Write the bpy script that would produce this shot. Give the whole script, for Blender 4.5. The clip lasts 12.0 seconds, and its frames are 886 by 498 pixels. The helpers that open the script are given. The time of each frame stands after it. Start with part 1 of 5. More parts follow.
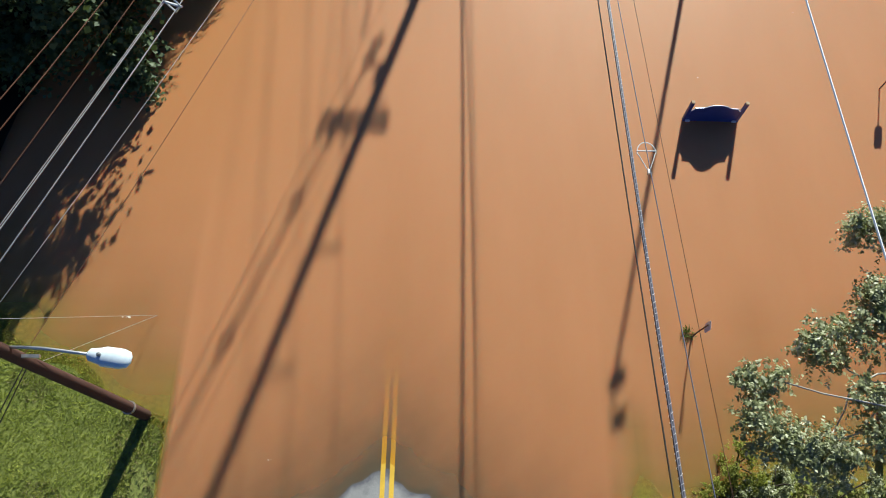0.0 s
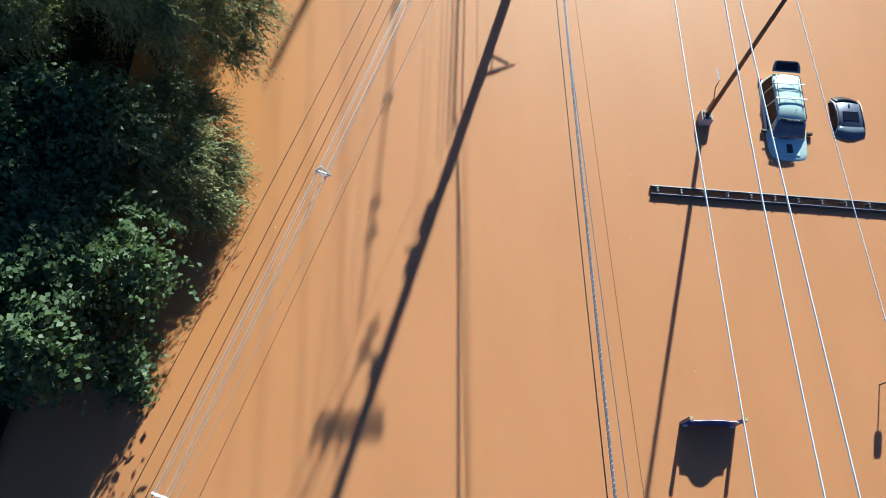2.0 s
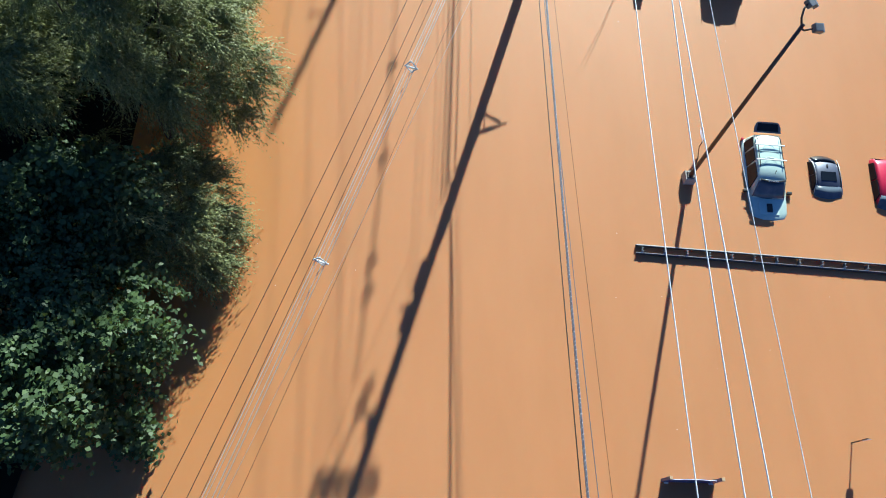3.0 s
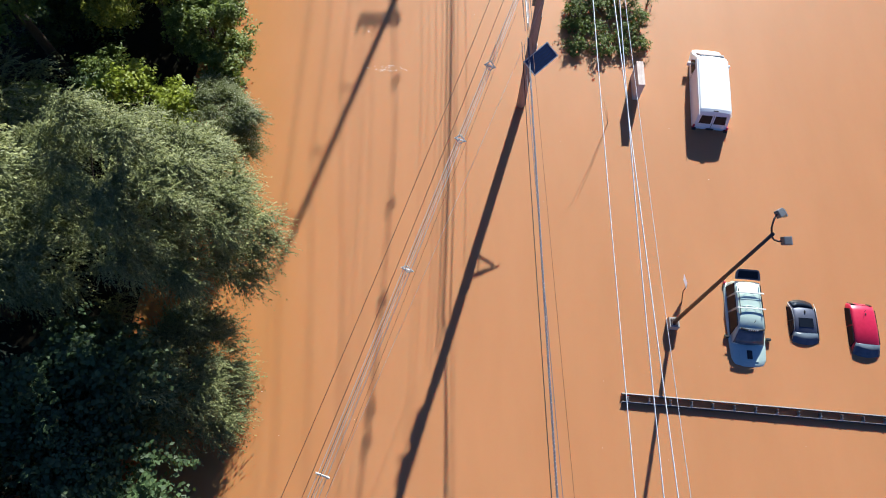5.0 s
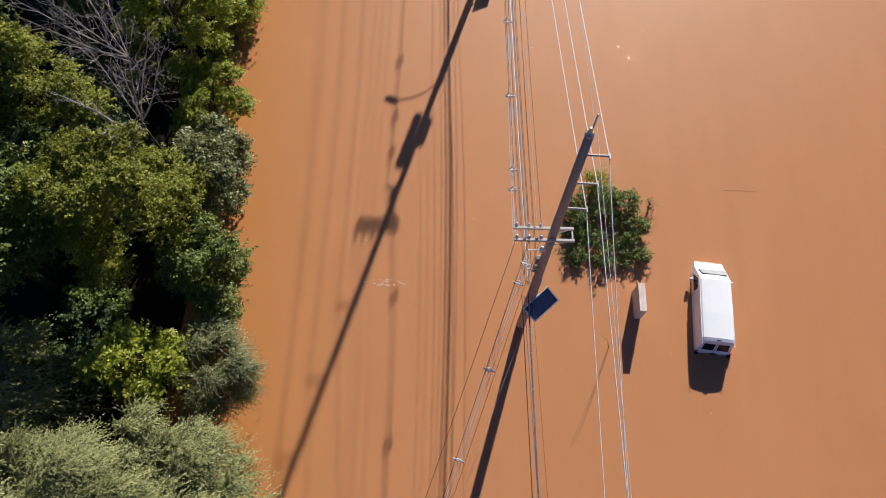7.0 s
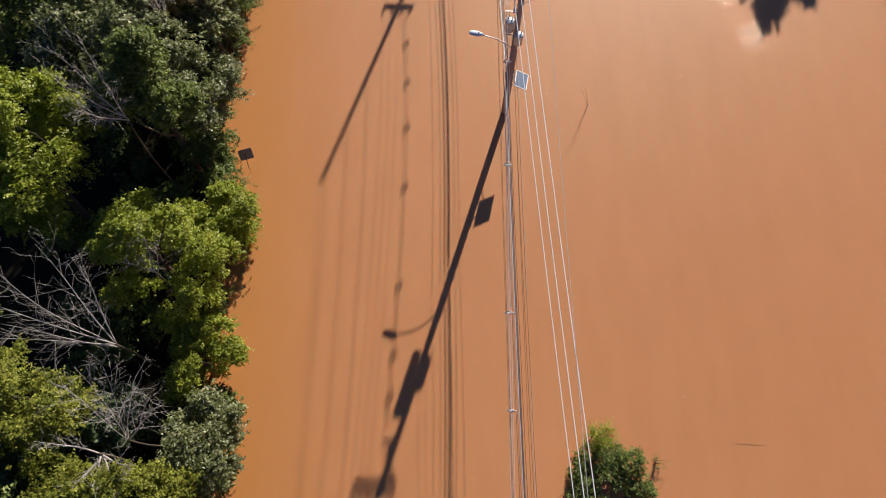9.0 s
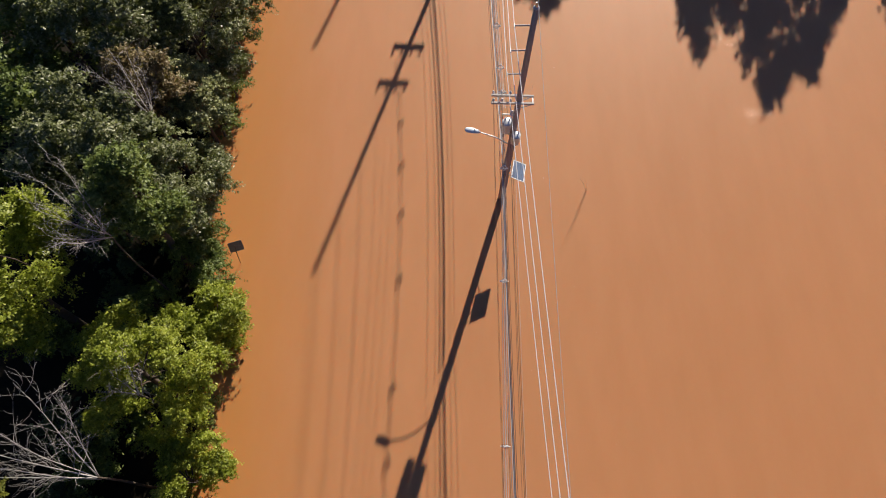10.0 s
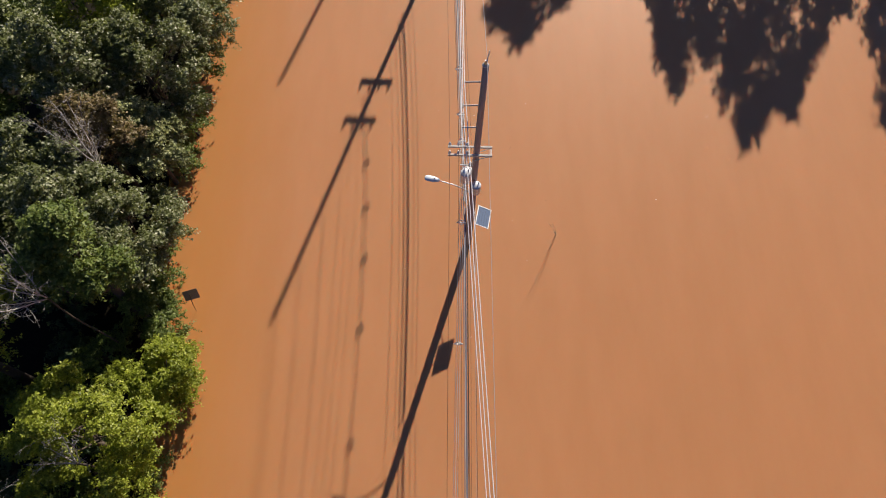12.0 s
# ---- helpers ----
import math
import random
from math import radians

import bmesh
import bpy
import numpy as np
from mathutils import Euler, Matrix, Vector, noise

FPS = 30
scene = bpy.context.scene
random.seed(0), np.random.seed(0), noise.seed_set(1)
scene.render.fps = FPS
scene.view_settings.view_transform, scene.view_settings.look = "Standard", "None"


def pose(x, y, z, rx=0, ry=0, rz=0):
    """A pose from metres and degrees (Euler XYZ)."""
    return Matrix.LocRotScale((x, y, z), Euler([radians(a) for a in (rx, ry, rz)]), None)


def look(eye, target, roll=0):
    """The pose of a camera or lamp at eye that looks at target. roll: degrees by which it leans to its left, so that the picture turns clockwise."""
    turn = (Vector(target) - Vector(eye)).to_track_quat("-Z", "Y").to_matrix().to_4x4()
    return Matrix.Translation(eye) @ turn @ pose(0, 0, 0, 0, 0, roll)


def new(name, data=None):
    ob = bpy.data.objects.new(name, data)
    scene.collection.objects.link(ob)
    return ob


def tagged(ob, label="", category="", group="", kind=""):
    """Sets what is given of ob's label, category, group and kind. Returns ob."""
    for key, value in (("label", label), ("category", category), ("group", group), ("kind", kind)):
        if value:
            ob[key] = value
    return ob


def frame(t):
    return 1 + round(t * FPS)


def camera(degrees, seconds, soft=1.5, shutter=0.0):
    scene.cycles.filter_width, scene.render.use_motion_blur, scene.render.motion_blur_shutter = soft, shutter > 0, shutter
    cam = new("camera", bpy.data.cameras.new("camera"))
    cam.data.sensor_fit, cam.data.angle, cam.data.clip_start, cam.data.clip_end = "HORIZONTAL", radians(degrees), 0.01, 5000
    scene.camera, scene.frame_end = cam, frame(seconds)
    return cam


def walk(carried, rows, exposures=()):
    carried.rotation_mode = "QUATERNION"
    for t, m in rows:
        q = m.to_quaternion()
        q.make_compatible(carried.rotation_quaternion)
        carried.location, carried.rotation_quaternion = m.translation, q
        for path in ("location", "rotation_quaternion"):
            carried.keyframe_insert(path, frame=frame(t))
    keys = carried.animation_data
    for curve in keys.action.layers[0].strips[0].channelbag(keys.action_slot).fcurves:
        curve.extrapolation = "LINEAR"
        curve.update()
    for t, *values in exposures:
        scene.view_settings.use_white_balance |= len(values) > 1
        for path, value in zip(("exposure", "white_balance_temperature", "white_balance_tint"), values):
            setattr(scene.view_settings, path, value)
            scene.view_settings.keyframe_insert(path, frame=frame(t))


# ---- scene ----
cam = camera(66.71, 12.0, 1.0)
PATH = [
    (0.0, (5.559, 14.527, 20.832), (5.567, 18.595, 11.697), 1.06),
    (0.5, (5.556, 16.898, 21.913), (5.555, 20.968, 12.778), 1.06),
    (1.0, (5.580, 19.652, 23.019), (5.548, 23.708, 13.879), 0.64),
    (1.5, (5.500, 22.668, 24.147), (5.486, 26.715, 15.003), 0.89),
    (2.0, (5.556, 24.873, 25.199), (5.550, 28.937, 16.062), 1.00),
    (2.5, (5.662, 26.099, 26.254), (5.679, 30.157, 17.114), 1.38),
    (2.7, (5.719, 26.366, 26.688), (5.736, 30.421, 17.547), 1.41),
    (4.3, (5.753, 29.244, 29.956), (5.759, 33.350, 20.838), 1.30),
    (4.5, (5.834, 30.030, 30.414), (5.844, 34.142, 21.299), 1.38),
    (5.0, (5.820, 32.144, 31.459), (5.828, 36.279, 22.354), 1.38),
    (5.5, (5.744, 34.560, 32.530), (5.761, 38.717, 23.435), 1.53),
    (6.0, (5.668, 37.304, 33.711), (5.694, 41.481, 24.625), 1.64),
    (6.5, (5.659, 40.266, 34.889), (5.670, 44.456, 25.809), 1.51),
    (7.0, (5.580, 43.424, 35.958), (5.597, 47.641, 26.891), 1.61),
    (7.2, (5.549, 44.818, 36.447), (5.565, 49.034, 27.379), 1.62),
    (8.8, (5.360, 56.257, 40.670), (5.348, 60.463, 31.597), 1.41),
    (9.0, (5.363, 57.813, 41.199), (5.345, 62.022, 32.128), 1.36),
    (9.5, (5.347, 61.447, 42.351), (5.331, 65.657, 33.280), 1.40),
    (10.0, (5.386, 64.152, 42.851), (5.395, 68.366, 33.782), 1.73),
    (10.5, (5.691, 65.860, 42.968), (5.699, 70.101, 33.912), 1.73),
    (11.0, (6.106, 66.866, 42.936), (6.097, 71.118, 33.885), 1.50),
    (11.5, (6.852, 67.326, 42.923), (6.827, 71.574, 33.870), 1.33),
    (12.0, (7.891, 67.656, 42.788), (7.877, 71.895, 33.731), 1.48),
]
EXPOSURES = [(0.0, 0.88, 6250, -2), (0.5, 0.89, 6250, -2), (2.0, 1.22, 5700, -8), (4.3, 1.24, 5750, -7), (5.5, 0.94, 6350, 10), (6.5, 0.71, 6600, 11), (9.0, 0.65, 7000, 12), (12.0, 0.64, 7100, 13)]
walk(cam, [(t, look(eye, target, roll)) for t, eye, target, roll in PATH], EXPOSURES)

# ---- light ----
SUN_X, SUN_Y = 0.649, 2.32            # run of the shadows for one metre of height
ELEV = math.atan2(1.0, math.hypot(SUN_X, SUN_Y))
AZIM = math.atan2(SUN_X, SUN_Y)
world = bpy.data.worlds.new("sky")
scene.world = world
world.use_nodes = True
wn = world.node_tree.nodes
sky = wn.new("ShaderNodeTexSky")
sky.sky_type = "NISHITA"
sky.sun_disc = False
sky.sun_elevation = ELEV
sky.sun_rotation = AZIM
wn["Background"].inputs[1].default_value = 0.05
tone = wn.new("ShaderNodeMix")
tone.data_type, tone.blend_type = "RGBA", "MULTIPLY"
tone.inputs["Factor"].default_value, tone.inputs["B"].default_value = 1.0, (0.33, 0.485, 0.95, 1)
world.node_tree.links.new(sky.outputs[0], tone.inputs["A"])
world.node_tree.links.new(tone.outputs["Result"], wn["Background"].inputs[0])
sun_data = bpy.data.lights.new("sun", "SUN")
sun_data.energy, sun_data.angle, sun_data.color = 5.0, radians(0.55), (1.0, 0.94, 0.84)
sun = new("sun", sun_data)
sun.matrix_world = look((SUN_X * 60, SUN_Y * 60 + 50, 60), (0, 50, 0))


# ---- materials ----
def nodes_of(name):
    m = bpy.data.materials.new(name)
    m.use_nodes = True
    nt = m.node_tree
    return m, nt, nt.nodes, nt.links, nt.nodes["Principled BSDF"]


def noise_node(nt, scale, detail=4.0, rough=0.55, stretch=None):
    n = nt.nodes.new("ShaderNodeTexNoise")
    n.inputs["Scale"].default_value, n.inputs["Detail"].default_value, n.inputs["Roughness"].default_value = scale, detail, rough
    co = nt.nodes.new("ShaderNodeTexCoord")
    if stretch:
        mp = nt.nodes.new("ShaderNodeMapping")
        mp.inputs["Scale"].default_value = stretch
        nt.links.new(co.outputs["Object"], mp.inputs[0])
        nt.links.new(mp.outputs[0], n.inputs[0])
    else:
        nt.links.new(co.outputs["Object"], n.inputs[0])
    return n


def ramp(nt, source, stops):
    r = nt.nodes.new("ShaderNodeValToRGB")
    while len(r.color_ramp.elements) < len(stops):
        r.color_ramp.elements.new(0.5)
    for e, (p, c) in zip(r.color_ramp.elements, stops):
        e.position, e.color = p, (*c, 1)
    nt.links.new(source, r.inputs[0])
    return r


def mix(nt, a, b, fac, mode="MIX"):
    m = nt.nodes.new("ShaderNodeMix")
    m.data_type, m.blend_type = "RGBA", mode
    for sock, v in ((m.inputs["A"], a), (m.inputs["B"], b), (m.inputs["Factor"], fac)):
        if hasattr(v, "is_output"):
            nt.links.new(v, sock)
        else:
            sock.default_value = (*v, 1) if isinstance(v, tuple) else v
    return m.outputs["Result"]


def bump(nt, bsdf, height, strength=0.3, dist=0.02):
    b = nt.nodes.new("ShaderNodeBump")
    b.inputs["Strength"].default_value, b.inputs["Distance"].default_value = strength, dist
    nt.links.new(height, b.inputs["Height"])
    nt.links.new(b.outputs[0], bsdf.inputs["Normal"])


def surface(name, dark, light, rough=0.6, metal=0.0, fine=30.0, coarse=2.0, relief=0.2, stretch=None, coat=0.0):
    """A surface of two tones, varied at two scales, with fine relief."""
    m, nt, n, l, b = nodes_of(name)
    n1, n2 = noise_node(nt, fine, 5, 0.6, stretch), noise_node(nt, coarse, 3, 0.5, stretch)
    r1 = ramp(nt, n1.outputs[0], ((0.3, dark), (0.72, light)))
    mid = tuple((p + q) / 2 for p, q in zip(dark, light))
    r2 = ramp(nt, n2.outputs[0], ((0.35, mid), (0.65, light)))
    l.new(mix(nt, r1.outputs[0], r2.outputs[0], 0.45), b.inputs["Base Color"])
    b.inputs["Roughness"].default_value, b.inputs["Metallic"].default_value = rough, metal
    b.inputs["Coat Weight"].default_value = coat
    b.inputs["Coat Roughness"].default_value = 0.08
    if relief:
        bump(nt, b, n1.outputs[0], relief, 0.01)
    return m


def leaf_mat(name, c0, c1, c2, rough=0.42, glow=0.35):
    """Leaves: three tones at random from leaf to leaf, with light coming through."""
    m, nt, n, l, b = nodes_of(name)
    g = n.new("ShaderNodeNewGeometry")
    at = n.new("ShaderNodeAttribute")
    at.attribute_name = "tone"
    blend = n.new("ShaderNodeMath")
    blend.operation = "ADD"
    half = n.new("ShaderNodeMath")
    half.operation, half.inputs[1].default_value = "MULTIPLY", 0.5
    l.new(g.outputs["Random Per Island"], half.inputs[0])
    l.new(half.outputs[0], blend.inputs[0])
    l.new(at.outputs["Fac"], blend.inputs[1])
    r = ramp(nt, blend.outputs[0], ((0.08, c0), (0.56, c1), (0.95, c2)))
    big = noise_node(nt, 0.7, 3)
    shade = ramp(nt, big.outputs[0], ((0.3, tuple(v * 0.7 for v in c1)), (0.7, tuple(v * 1.15 for v in c1))))
    col = mix(nt, r.outputs[0], shade.outputs[0], 0.35)
    l.new(col, b.inputs["Base Color"])
    b.inputs["Roughness"].default_value, b.inputs["Specular IOR Level"].default_value = rough, 0.28
    t = n.new("ShaderNodeBsdfTranslucent")
    l.new(mix(nt, col, (0.20, 0.24, 0.02), 0.45), t.inputs[0])
    ms = n.new("ShaderNodeMixShader")
    ms.inputs[0].default_value = glow
    l.new(b.outputs[0], ms.inputs[1])
    l.new(t.outputs[0], ms.inputs[2])
    l.new(ms.outputs[0], n["Material Output"].inputs[0])
    return m


def water_mat():
    """Flood water: dense mud in suspension under a smooth skin; where it is a few inches deep the bottom shows through."""
    m, nt, n, l, b = nodes_of("muddy_flood_water")
    big = noise_node(nt, 0.05, 4, 0.5, (1.0, 0.35, 1.0))
    mid = noise_node(nt, 0.6, 4, 0.55, (1.0, 0.25, 1.0))
    r = ramp(nt, big.outputs[0], ((0.3, MUD_A), (0.7, MUD_B)))
    r2 = ramp(nt, mid.outputs[0], ((0.3, tuple(v * 0.95 for v in MUD_A)), (0.7, tuple(v * 1.04 for v in MUD_B))))
    # yellower along the wooded bank: the trees' reflection is painted into the mud colour
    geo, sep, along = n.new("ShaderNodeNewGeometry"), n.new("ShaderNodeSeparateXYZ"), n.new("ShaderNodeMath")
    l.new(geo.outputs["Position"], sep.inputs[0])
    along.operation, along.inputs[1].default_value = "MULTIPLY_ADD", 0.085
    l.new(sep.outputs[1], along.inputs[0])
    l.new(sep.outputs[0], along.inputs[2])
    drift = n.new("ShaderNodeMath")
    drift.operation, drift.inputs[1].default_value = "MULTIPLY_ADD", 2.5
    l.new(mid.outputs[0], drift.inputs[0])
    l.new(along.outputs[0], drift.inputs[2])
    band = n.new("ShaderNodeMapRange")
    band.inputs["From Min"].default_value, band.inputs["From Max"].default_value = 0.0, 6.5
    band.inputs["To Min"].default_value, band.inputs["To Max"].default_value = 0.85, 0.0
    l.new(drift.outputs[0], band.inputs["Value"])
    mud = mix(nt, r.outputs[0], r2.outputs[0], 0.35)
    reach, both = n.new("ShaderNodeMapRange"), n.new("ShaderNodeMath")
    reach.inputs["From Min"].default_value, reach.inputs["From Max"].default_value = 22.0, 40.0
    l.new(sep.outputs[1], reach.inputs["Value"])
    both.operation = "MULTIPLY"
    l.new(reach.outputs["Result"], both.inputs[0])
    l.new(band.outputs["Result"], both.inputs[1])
    l.new(mix(nt, mud, MUD_TREE_REFLECTION, both.outputs[0]), b.inputs["Base Color"])
    b.inputs["Roughness"].default_value, b.inputs["IOR"].default_value = 0.56, 1.33
    b.inputs["Specular IOR Level"].default_value = 0.36
    b.subsurface_method = "BURLEY"
    b.inputs["Subsurface Weight"].default_value, b.inputs["Subsurface Scale"].default_value = 0.7, 0.16
    b.inputs["Subsurface Radius"].default_value = (1.0, 0.38, 0.18)
    rip = noise_node(nt, 2.2, 3, 0.5)
    bump(nt, b, rip.outputs[0], 0.06, 0.03)
    at = n.new("ShaderNodeAttribute")
    at.attribute_name = "depth"
    ms = n.new("ShaderNodeMixShader")
    tr = n.new("ShaderNodeBsdfTransparent")
    tr.inputs[0].default_value = (0.88, 0.80, 0.62, 1)
    l.new(at.outputs["Fac"], ms.inputs[0])
    l.new(tr.outputs[0], ms.inputs[1])
    l.new(b.outputs[0], ms.inputs[2])
    l.new(ms.outputs[0], n["Material Output"].inputs[0])
    return m


MUD_TREE_REFLECTION = (0.465, 0.195, 0.058)
MUD_A, MUD_B = (0.465, 0.203, 0.087), (0.51, 0.231, 0.106)
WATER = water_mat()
GROUND = surface("grassy_soil", (0.10, 0.125, 0.025), (0.30, 0.33, 0.08), 0.95, fine=9, coarse=0.8, relief=0.5)
ASPHALT = surface("asphalt", (0.20, 0.197, 0.194), (0.36, 0.355, 0.35), 0.9, fine=45, coarse=1.3, relief=0.4)
nt = ASPHALT.node_tree
geo, sep = nt.nodes.new("ShaderNodeNewGeometry"), nt.nodes.new("ShaderNodeSeparateXYZ")
nt.links.new(geo.outputs["Position"], sep.inputs[0])
edge, low = noise_node(nt, 4.5, 5, 0.65), nt.nodes.new("ShaderNodeMath")
low.operation, low.inputs[1].default_value = "MULTIPLY_ADD", 0.014
nt.links.new(edge.outputs[0], low.inputs[0])
nt.links.new(sep.outputs[2], low.inputs[2])
wet = ramp(nt, low.outputs[0], ((0.009, (0.36, 0.36, 0.42)), (0.014, (1.0, 1.0, 1.0))))
skin = nt.nodes["Principled BSDF"].inputs["Base Color"]
nt.links.new(mix(nt, skin.links[0].from_socket, wet.outputs[0], 1.0, "MULTIPLY"), skin)
YELLOW = surface("road_paint", (0.55, 0.33, 0.03), (0.78, 0.50, 0.05), 0.7, fine=40, coarse=3, relief=0.3)
WOOD = surface("creosoted_pole_wood", (0.19, 0.135, 0.12), (0.48, 0.38, 0.35), 0.85, fine=14, coarse=2, relief=0.5, stretch=(6, 6, 0.5))
WOOD_RED = surface("red_brown_pole_wood", (0.026, 0.010, 0.007), (0.075, 0.028, 0.018), 0.85, fine=14, coarse=2, relief=0.4, stretch=(6, 6, 0.5))
ARMWOOD = surface("weathered_crossarm_wood", (0.36, 0.34, 0.31), (0.58, 0.56, 0.52), 0.8, fine=16, coarse=3, relief=0.3, stretch=(0.6, 5, 5))
STEEL = surface("galvanised_steel", (0.38, 0.39, 0.40), (0.60, 0.61, 0.62), 0.42, 0.85, fine=25, coarse=4, relief=0.05)
ALU = surface("bright_aluminium_wire", (0.78, 0.78, 0.80), (0.92, 0.92, 0.93), 0.5, 0.25, fine=40, coarse=3, relief=0)
ALU_DULL = surface("dull_aluminium_wire", (0.32, 0.31, 0.32), (0.54, 0.53, 0.54), 0.5, 0.3, fine=30, coarse=3, relief=0)
SLATEWIRE = surface("slate_cable_sheath", (0.08, 0.08, 0.11), (0.19, 0.19, 0.235), 0.55, 0.1, fine=20, coarse=3, relief=0)
DARKWIRE = surface("black_cable_sheath", (0.02, 0.016, 0.014), (0.06, 0.045, 0.04), 0.55, fine=20, coarse=3, relief=0)
BROWNWIRE = surface("tarnished_copper_wire", (0.09, 0.04, 0.022), (0.17, 0.08, 0.045), 0.5, 0.4, fine=20, coarse=3, relief=0)
PORCELAIN = surface("grey_glazed_insulator", (0.55, 0.56, 0.58), (0.78, 0.79, 0.80), 0.2, fine=20, coarse=4, relief=0)
POLYMER = surface("grey_polymer_insulator", (0.30, 0.26, 0.25), (0.48, 0.43, 0.42), 0.55, fine=20, coarse=4, relief=0)
TRAFO = surface("light_grey_tank_paint", (0.50, 0.53, 0.56), (0.68, 0.71, 0.74), 0.35, fine=18, coarse=3, relief=0.05)
LAMPWHITE = surface("pale_blue_grey_lamp_paint", (0.52, 0.62, 0.70), (0.70, 0.78, 0.84), 0.35, fine=14, coarse=3, relief=0.03)
BRONZE = surface("dark_bronze_paint", (0.045, 0.028, 0.024), (0.085, 0.055, 0.048), 0.45, fine=20, coarse=3, relief=0.05)
GREYMETAL = surface("grey_lamp_housing", (0.14, 0.145, 0.15), (0.24, 0.25, 0.26), 0.4, 0.3, fine=20, coarse=3, relief=0.03)
CONCRETE = surface("concrete", (0.30, 0.28, 0.25), (0.50, 0.48, 0.44), 0.9, fine=25, coarse=2, relief=0.3)
PALESTONE = surface("stained_pale_render", (0.45, 0.42, 0.40), (0.72, 0.68, 0.64), 0.85, fine=16, coarse=1.5, relief=0.2)
BLUEPAINT = surface("deep_blue_paint", (0.022, 0.04, 0.17), (0.04, 0.07, 0.27), 0.4, fine=20, coarse=3, relief=0.05)
POSTWOOD = surface("bare_post_wood", (0.30, 0.20, 0.11), (0.55, 0.42, 0.28), 0.8, fine=20, coarse=3, relief=0.3)
SIGNBACK = surface("sign_aluminium", (0.45, 0.47, 0.60), (0.62, 0.64, 0.76), 0.4, 0.3, fine=15, coarse=3, relief=0)
SIGNDARK = surface("dark_sign_back", (0.14, 0.13, 0.13), (0.24, 0.23, 0.23), 0.5, 0.3, fine=15, coarse=3, relief=0)
BARK = surface("bark", (0.03, 0.022, 0.016), (0.10, 0.075, 0.055), 0.9, fine=12, coarse=2, relief=0.6)
DEADWOOD = surface("bleached_dead_wood", (0.24, 0.22, 0.20), (0.50, 0.47, 0.44), 0.85, fine=12, coarse=2, relief=0.3)
VANWHITE = surface("white_van_paint", (0.85, 0.88, 0.92), (0.90, 0.93, 0.96), 0.3, fine=6, coarse=1, relief=0, coat=0.5)
MINT = surface("pale_green_car_paint", (0.47, 0.60, 0.56), (0.56, 0.70, 0.64), 0.40, 0.1, fine=8, coarse=1, relief=0, coat=0.7)
SLATE = surface("dark_slate_blue_car_paint", (0.075, 0.085, 0.125), (0.12, 0.13, 0.18), 0.42, 0.4, fine=8, coarse=1, relief=0, coat=0.4)
RED = surface("red_car_paint", (0.50, 0.012, 0.05), (0.62, 0.02, 0.07), 0.3, 0.1, fine=8, coarse=1, relief=0, coat=0.7)
BLACK = surface("black_plastic", (0.012, 0.012, 0.014), (0.03, 0.03, 0.032), 0.5, fine=20, coarse=3, relief=0.05)
GLASS = surface("dark_car_glass", (0.008, 0.011, 0.018), (0.015, 0.02, 0.03), 0.06, fine=3, coarse=1, relief=0)
GLASS.node_tree.nodes["Principled BSDF"].inputs["Specular IOR Level"].default_value = 0.22
WHITE = surface("white_paint", (0.72, 0.72, 0.70), (0.85, 0.85, 0.83), 0.5, fine=20, coarse=3, relief=0)
LEAF_DARK = leaf_mat("dark_broad_leaves", (0.024, 0.048, 0.022), (0.068, 0.112, 0.046), (0.145, 0.20, 0.075), 0.52, 0.26)
LEAF_OLIVE = leaf_mat("olive_feathery_leaves", (0.032, 0.044, 0.018), (0.215, 0.24, 0.095), (0.50, 0.50, 0.19), 0.5, 0.18)
LEAF_YELLOW = leaf_mat("yellow_green_leaves", (0.045, 0.07, 0.008), (0.31, 0.375, 0.042), (0.74, 0.77, 0.17), 0.45, 0.5)
LEAF_MID = leaf_mat("mid_green_leaves", (0.024, 0.046, 0.010), (0.145, 0.205, 0.05), (0.47, 0.53, 0.17), 0.5, 0.42)
LEAF_PALE = leaf_mat("pale_backed_leaves", (0.024, 0.038, 0.014), (0.17, 0.20, 0.08), (0.82, 0.82, 0.58), 0.42, 0.42)
LEAF_SILVER = leaf_mat("silvery_pale_leaves", (0.04, 0.052, 0.022), (0.30, 0.33, 0.17), (0.90, 0.89, 0.68), 0.42, 0.35)
LEAF_FERN = leaf_mat("ferny_yellow_green_leaves", (0.035, 0.056, 0.010), (0.225, 0.25, 0.034), (0.55, 0.56, 0.10), 0.62, 0.42)
LEAF_RED = leaf_mat("reddish_vine_leaves", (0.05, 0.035, 0.015), (0.20, 0.14, 0.06), (0.52, 0.45, 0.25), 0.5, 0.3)
GRASS = leaf_mat("grass_blades", (0.10, 0.135, 0.02), (0.31, 0.36, 0.05), (0.56, 0.55, 0.13), 0.6, 0.45)
DRYGRASS = leaf_mat("dry_grass_blades", (0.12, 0.11, 0.04), (0.22, 0.19, 0.08), (0.34, 0.30, 0.15), 0.6, 0.3)


def solar_mat():
    m, nt, n, l, b = nodes_of("solar_cells")
    n1 = noise_node(nt, 6, 3)
    r = ramp(nt, n1.outputs[0], ((0.3, (0.035, 0.052, 0.11)), (0.7, (0.065, 0.09, 0.17))))
    l.new(r.outputs[0], b.inputs["Base Color"])
    b.inputs["Roughness"].default_value, b.inputs["Coat Weight"].default_value = 0.25, 0.6
    return m


SOLAR = solar_mat()
# Paler cells for the far panel: reflected sky is painted into the colour.
SOLAR_PALE = surface("solar_cells_sky_sheen", (0.075, 0.115, 0.19), (0.14, 0.19, 0.28), 0.3, fine=6, coarse=2, relief=0, coat=0.5)


